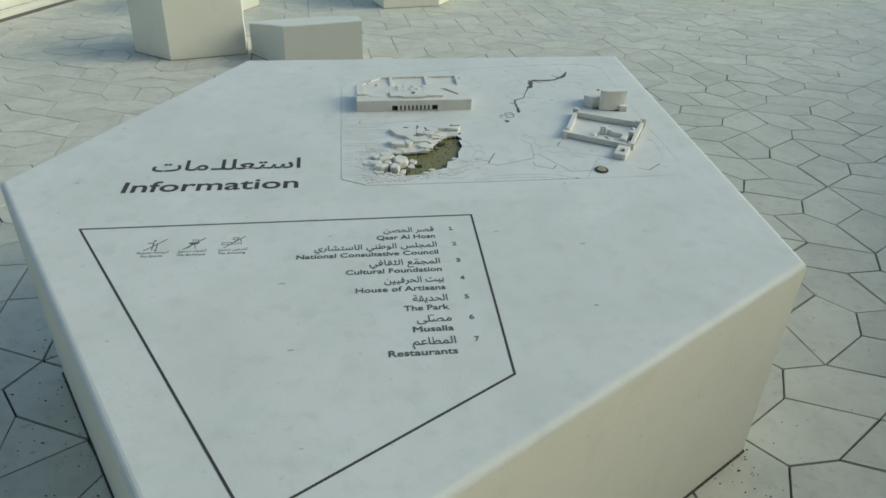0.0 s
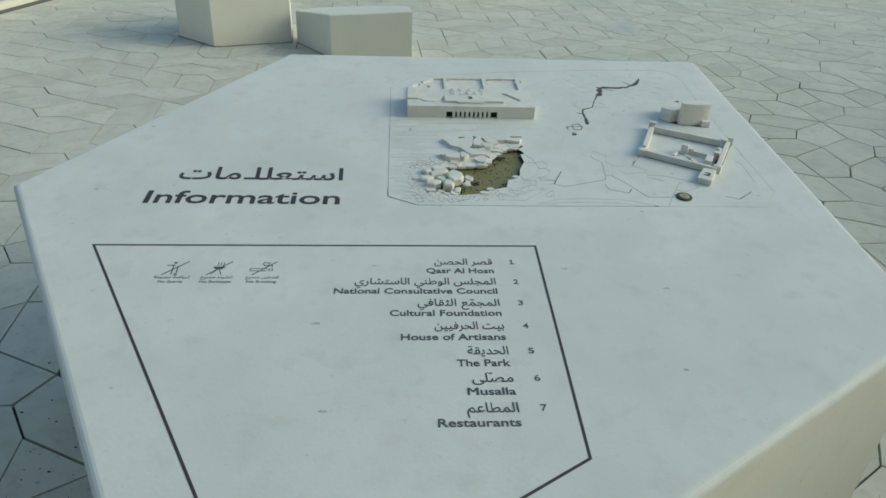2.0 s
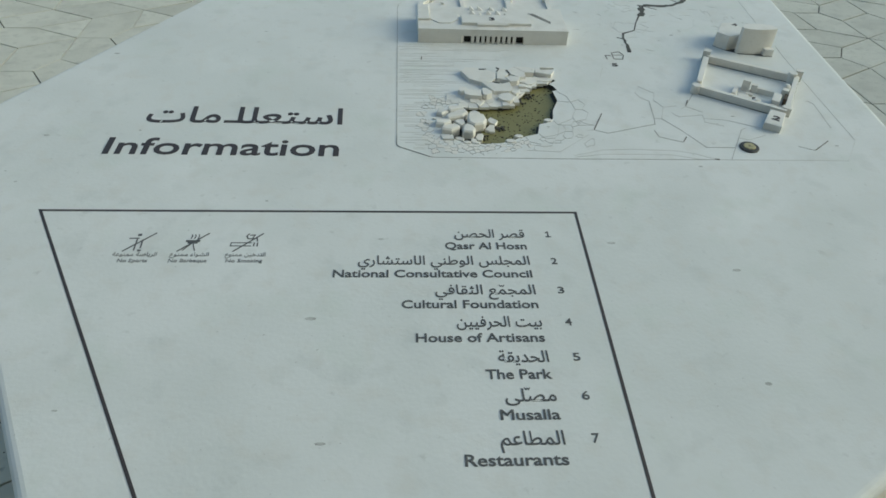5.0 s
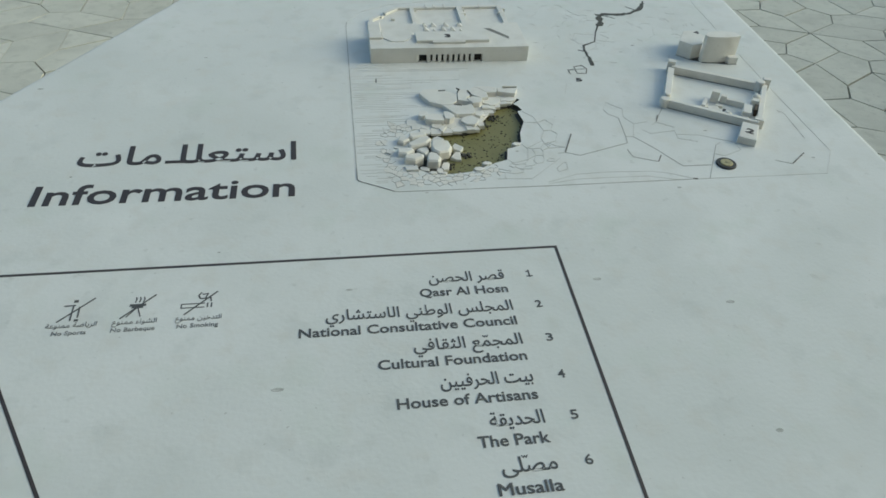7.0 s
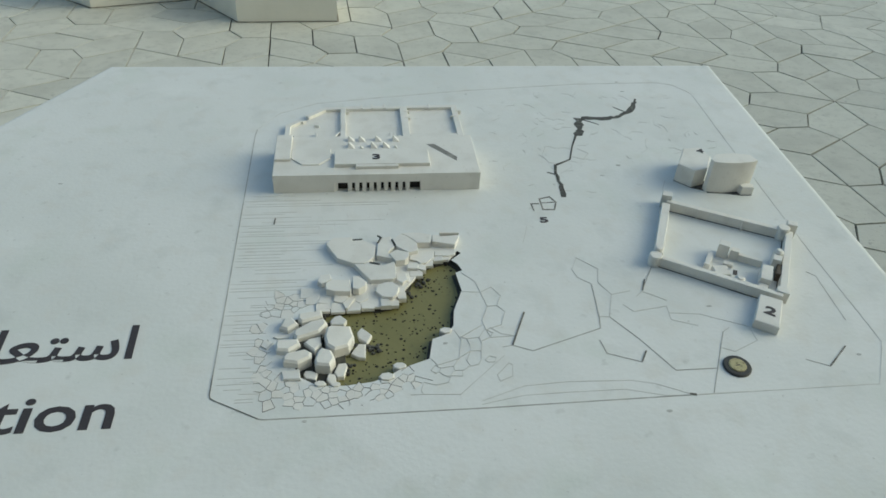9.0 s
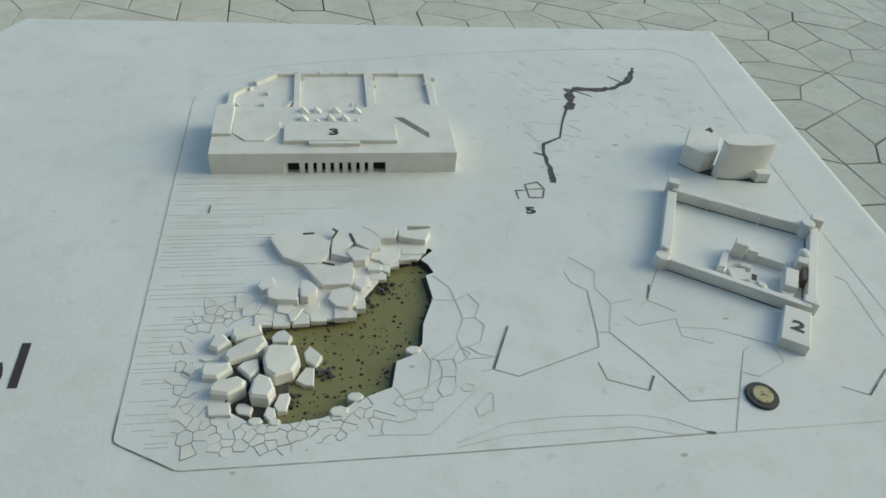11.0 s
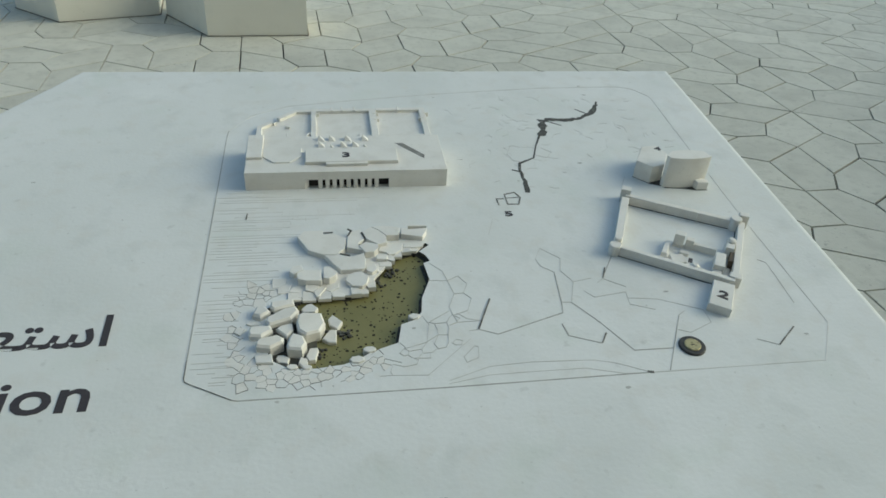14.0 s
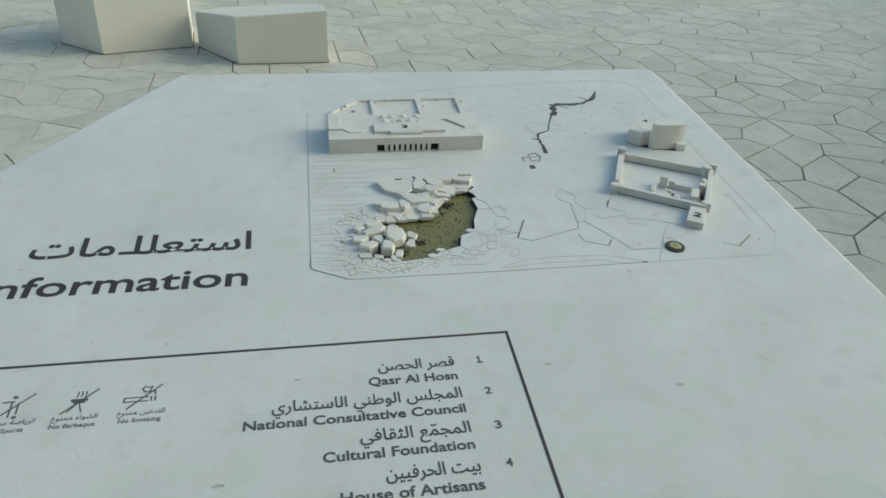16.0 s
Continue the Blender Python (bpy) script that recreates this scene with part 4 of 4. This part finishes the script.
for k in range(40):
    x, y = rnd.uniform(-0.85, 0.65), rnd.uniform(-0.75, 0.93)
    if k < 5:
        x, y = ((0.109, -0.143), (0.281, -0.203), (-0.811, 0.136), (0.248, -0.411), (-0.325, -0.298))[k]
    edge = ccw(corner)
    if all((b - a).cross(Vector((x, y)) - a) > 0.03 for a, b in zip(edge, edge[1:] + edge[:1])):
        r = 0.0036 if k < 5 else rnd.uniform(0.0012, 0.0030)
        prism(round_poly(x, y, r, 7, rnd.uniform(0, 3), rnd.uniform(1.0, 2.6), 0.8), -0.001, 0.0002, 0.0001, bm)
tagged(part("surface_fleck", bm, mat("grey_fleck", (0.36, 0.36, 0.34), 0.8, [(90, 3, 0.4, 0.7, (0.6, 0.6, 0.58), 0.9)]), table, "small grey chips and smudges", TOP), kind="stuff")

# survey marker
marker = part("survey_marker", prism(round_poly(0.4195, 0.1225, 0.0175, 28), -0.001, 0.0030, 0.0012), BLACK, table, "black ring marker with a pale brass centre", TOP)
part("cap", prism(round_poly(0.4197, 0.1227, 0.0110, 24), 0.002, 0.0042, 0.0008), BRASS, marker, "worn pale brass cap")
part("cap_mark", strips([(0.0012, (0.417, 0.1215), (0.4215, 0.122))], 0.0042), INK, marker)


# ---------------------------------------------------------------- blocks and edges on the plaza
def plinth(name, poly, h, label, category, group="", slope=(0.0, 0.0)):
    """An upright block with a sloping top and a dirty foot."""
    c = sum((Vector(q) for q in poly), Vector((0, 0))) / len(poly)
    local = [Vector(q) - c for q in poly]
    ob = part(name, prism(local, -0.006, h, 0.006, tilt=slope), PLINTH, None, label, pose(c.x, c.y, 0))
    low = ccw(local)
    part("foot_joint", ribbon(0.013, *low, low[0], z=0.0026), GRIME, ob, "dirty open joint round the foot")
    return tagged(ob, label, category, group)


plinth("stone_block", [(-2.012, 4.862), (-1.714, 4.657), (-1.282, 4.857), (-1.360, 5.180), (-1.560, 5.380), (-1.930, 5.250)], 0.398,
       "tall cream six-sided stone block beside a lower one", "stone block", "plaza blocks", (-0.09, 0.017))
plinth("stone_block", [(-1.247, 4.862), (-0.962, 4.541), (-0.491, 4.620), (-0.540, 4.905), (-0.765, 5.005), (-1.125, 5.005)], 0.233,
       "low cream stone block touching a taller one", "stone block", "plaza blocks", (0.078, -0.096))
plinth("stone_block", [(-0.600, 6.700), (-0.497, 6.445), (-0.030, 6.610), (0.090, 6.930), (-0.150, 7.150), (-0.500, 7.050)], 0.52,
       "tall cream stone block standing alone", "stone block", "plaza blocks")
plinth("stone_block", [(-2.050, 6.350), (-1.900, 6.130), (-1.635, 6.220), (-1.560, 6.480), (-1.720, 6.750), (-1.980, 6.700)], 0.62,
       "tall cream stone block behind another", "stone block", "plaza blocks")
for x, y, s in ((0.83, 7.45, 0.08), (1.50, 7.62, 0.08), (2.42, 7.38, 0.11)):
    plinth("stool_block", [(x - s, y - 0.12), (x + s * 0.6, y - 0.10), (x + s * 1.3, y + 0.12), (x - s * 0.4, y + 0.16)], 0.42,
           "slim cream stone stool on the paving", "stool", "plaza stools")
plinth("bench_block", [(2.95, 7.60), (3.55, 7.56), (3.62, 7.95), (3.00, 8.0)], 0.42, "long cream stone bench on the paving", "bench")


def platform():
    ob = empty("platform", pose(-3.3, 6.0, 0), "long cream platform edge with a dark shadow gap", "platform", kind="structure")
    a, b = Vector((-0.55, -3.1)), Vector((0.26, 1.34))
    n = Vector((-0.984, 0.178))
    # the gaps are not recessed: dark strips carry their shadow as colour
    part("shadow_gap", bar(a, b, 0.07, -0.004, 0.003, 0.001), GAP_SHADOW, ob, "dark strip painted as the shadow in a gap")
    part("kerb", bar(a + n * 0.09, b + n * 0.09, 0.10, -0.006, 0.035, 0.004), PLINTH, ob, "narrow cream kerb")
    part("shadow_gap", bar(a + n * 0.155, b + n * 0.155, 0.03, -0.006, 0.03, 0.001), GAP_SHADOW, ob, "dark strip painted as the shadow in a gap")
    part("low_wall", bar(a + n * 0.345, b + n * 0.345, 0.35, -0.006, 0.45, 0.008), PLINTH, ob, "plain cream low wall")
    part("kerb", bar((1.2, 1.30), (2.72, 1.33), 0.06, -0.006, 0.012, 0.003), PLINTH, ob, "narrow cream kerb")
    part("shadow_gap", bar((1.2, 1.365), (2.72, 1.395), 0.05, -0.006, 0.014, 0.001), GAP_SHADOW, ob, "dark strip painted as the shadow in a gap")
    part("step", bar((1.2, 1.89), (2.72, 1.92), 1.0, -0.006, 0.04, 0.004), PLINTH, ob, "low cream step")


platform()
# unseen wall, added to block sky light from behind and bounce some forward
back_blocker = part("wall_south", box(-7.0, 13.0, -0.2, 0.2, -0.02, 7.0, 0.01), BLOCKER, None, "", pose(0, -1.9, 0))
# unseen low wall, added to darken the paving and table on the right
side_wall = part("wall_east", bar((1.6, 0.0), (6.2, 7.4), 0.2, -0.02, 0.90, 0.01), BLOCKER, None, "")
tagged(side_wall, "unseen low brown-grey wall added to shade the right-hand side", "wall", kind="structure")
tagged(back_blocker, "unseen brown-grey wall added to block sky light from behind", "wall", kind="structure")

# ---------------------------------------------------------------- ground and paving, last
ground = part("ground", box(-600, 600, -600, 600, -0.5, -0.03, 0.001), GROUND, None, "pale concrete plaza ground")
tagged(ground, "pale cream plaza ground of irregular concrete pavers", "ground", kind="structure")
bed = part("joint_bed", box(-5.2, 6.6, -2.2, 9.6, -0.03, -0.0110, 0.0002), SAND, ground, "dark sand between the pavers")


# Five-sided pavers lie in threes on a triangular grid: (column, row, which triangle, bends of its three arms)
GRID_FROM, GRID_STEP, GRID_TURN = (1.6476, 2.8565), 0.22230, 0.69838
LAID = [(-2, -1, 1, 7), (2, 2, 1, 7), (1, 0, 0, 7), (-14, 15, 1, 7), (-1, 1, 1, 5), (-16, 15, 1, 7), (-3, -3, 0, 7), (1, 2, 0, 7), (-7, 11, 0, 7), (-12, 14, 0, 6), (-9, 12, 1, 7), (-16, 17, 0, 7), (-14, 17, 0, 7), (-2, -3, 1, 7), (-5, -3, 0, 7), (-1, 3, 1, 3), (-10, 12, 0, 3), (-7, 13, 0, 5), (-5, 11, 0, 5), (2, 4, 0, 7), (0, 5, 1, 7), (-1, 5, 0, 7), (-11, 14, 1, 7)]
LAID_TOO = [(0, -2, 0, 6), (-2, 1, 0, 3), (3, 6, 1, 6), (0, 7, 1, 5), (-17, 15, 0, 7), (-9, 14, 1, 5), (-18, 18, 1, 7), (-5, 9, 1, 6), (4, 2, 1, 7)]


def grid_corners(t):
    i, j, u = t
    return ((i, j), (i + 1, j), (i, j + 1)) if u == 0 else ((i + 1, j), (i + 1, j + 1), (i, j + 1))


def grid_next(t, k):
    i, j, u = t
    return ((i, j - 1, 1), (i, j, 1), (i - 1, j, 1))[k] if u == 0 else ((i + 1, j, 0), (i, j + 1, 0), (i, j, 0))[k]


def trio(t, bends):
    """The seven grid triangles that three pavers round one triangle cover, and the pavers' outlines."""
    v = grid_corners(t)
    took, tiles = [t], []
    mid = (sum(q[0] for q in v) / 3, sum(q[1] for q in v) / 3)
    for k in range(3):
        n, x, y = grid_next(t, k), v[k], v[(k + 1) % 3]
        vn = grid_corners(n)
        w = [q for q in vn if q not in (x, y)][0]
        pair = {x, w} if not (bends >> k) & 1 else {w, y}
        kk = [q for q in range(3) if {vn[q], vn[(q + 1) % 3]} == pair][0]
        m = grid_next(n, kk)
        w2 = [q for q in grid_corners(m) if q not in pair][0]
        took += [n, m]
        tiles.append([mid, x, w2, w, y] if not (bends >> k) & 1 else [mid, x, w, w2, y])
    return took, tiles


def paving():
    rnd = random.Random(7)
    ca, sa = math.cos(GRID_TURN), math.sin(GRID_TURN)
    cb, sb = math.cos(GRID_TURN + math.pi / 3), math.sin(GRID_TURN + math.pi / 3)
    at = lambda q: Vector((GRID_FROM[0] + GRID_STEP * (q[0] * ca + q[1] * cb), GRID_FROM[1] + GRID_STEP * (q[0] * sa + q[1] * sb)))
    inside = lambda p: -5.2 < p.x < 6.6 and -2.2 < p.y < 9.6
    free = []
    for i in range(-60, 60):
        for j in range(-60, 60):
            for u in (0, 1):
                if inside(at((i + 0.33 + 0.33 * u, j + 0.33 + 0.33 * u))):
                    free.append((i, j, u))
    room = set(free)
    owner, laid = {}, {}

    def lay(t, bends, fixed):
        took, tiles = trio(t, bends)
        if len(set(took)) < 7 or any(c not in room for c in took):
            return
        clash = {owner[c] for c in took if c in owner}
        if any(laid[c][2] for c in clash) or (len(clash) > 1 and not fixed):
            return
        for c in clash:
            for q in laid[c][0]:
                owner.pop(q, None)
            del laid[c]
        laid[t] = (took, tiles, fixed)
        for q in took:
            owner[q] = t

    for i, j, u, bends in LAID + LAID_TOO:
        lay((i, j, u), bends, True)
    for _ in range(230000):
        lay(free[int(rnd.random() * len(free))], int(rnd.random() * 8), False)
    polys = [[at(q) for q in tile] for _, tiles, _ in laid.values() for tile in tiles]
    left = {t for t in room if t not in owner}
    while left:
        t = min(left)
        left.discard(t)
        mate = [grid_next(t, k) for k in range(3) if grid_next(t, k) in left]
        v = grid_corners(t)
        if mate:
            left.discard(mate[0])
            k = [k for k in range(3) if grid_next(t, k) == mate[0]][0]
            far = [q for q in grid_corners(mate[0]) if q not in v][0]
            v = v[:k + 1] + (far,) + v[k + 1:]
        polys.append([at(q) for q in v])
    centre = lambda poly: sum(poly, Vector((0, 0))) / len(poly)
    polys.sort(key=lambda poly: math.hypot(centre(poly).x - 0.5, (centre(poly).y - 2.9) * 0.85))
    foot = [q + Vector((0.0, 1.5)) for q in foot_line]
    under = lambda p: all((b - a).normalized().cross(p - a) > 0.16 for a, b in zip(foot, foot[1:] + foot[:1]))
    polys = [poly for poly in polys if not under(centre(poly))]
    rest = bmesh.new()
    for k, poly in enumerate(polys):
        gap, h = rnd.uniform(0.0014, 0.0034) * (1.3 if k < 300 else 1.0), -rnd.uniform(0.0004, 0.0018)
        c = centre(poly)
        poly = [q + Vector((rnd.uniform(-0.0008, 0.0008), rnd.uniform(-0.0008, 0.0008))) for q in poly]
        shape = inset(ccw([q - c for q in poly] if k < 300 else poly), gap)
        bm = prism(shape, -0.018, h, 0.0005, None if k < 300 else rest, (rnd.uniform(-0.004, 0.004), rnd.uniform(-0.004, 0.004)))
        if k < 300:
            part("paving_stone", bm, PAVER, ground, "", pose(c.x, c.y, 0))
    tagged(part("far_paving", rest, PAVER_FAR_LIT, ground, "five-sided pale pavers further off"), kind="stuff")


paving()
stain = part("ground_stain", prism([(0.74, 5.86), (0.86, 5.56), (0.98, 5.50), (1.07, 5.70), (1.00, 5.80), (1.00, 6.05), (0.93, 6.02), (0.90, 5.82)], -0.004, 0.0008, 0.0004), STAIN)
tagged(stain, "damp grey stain on the pale paving", "stain", kind="structure")
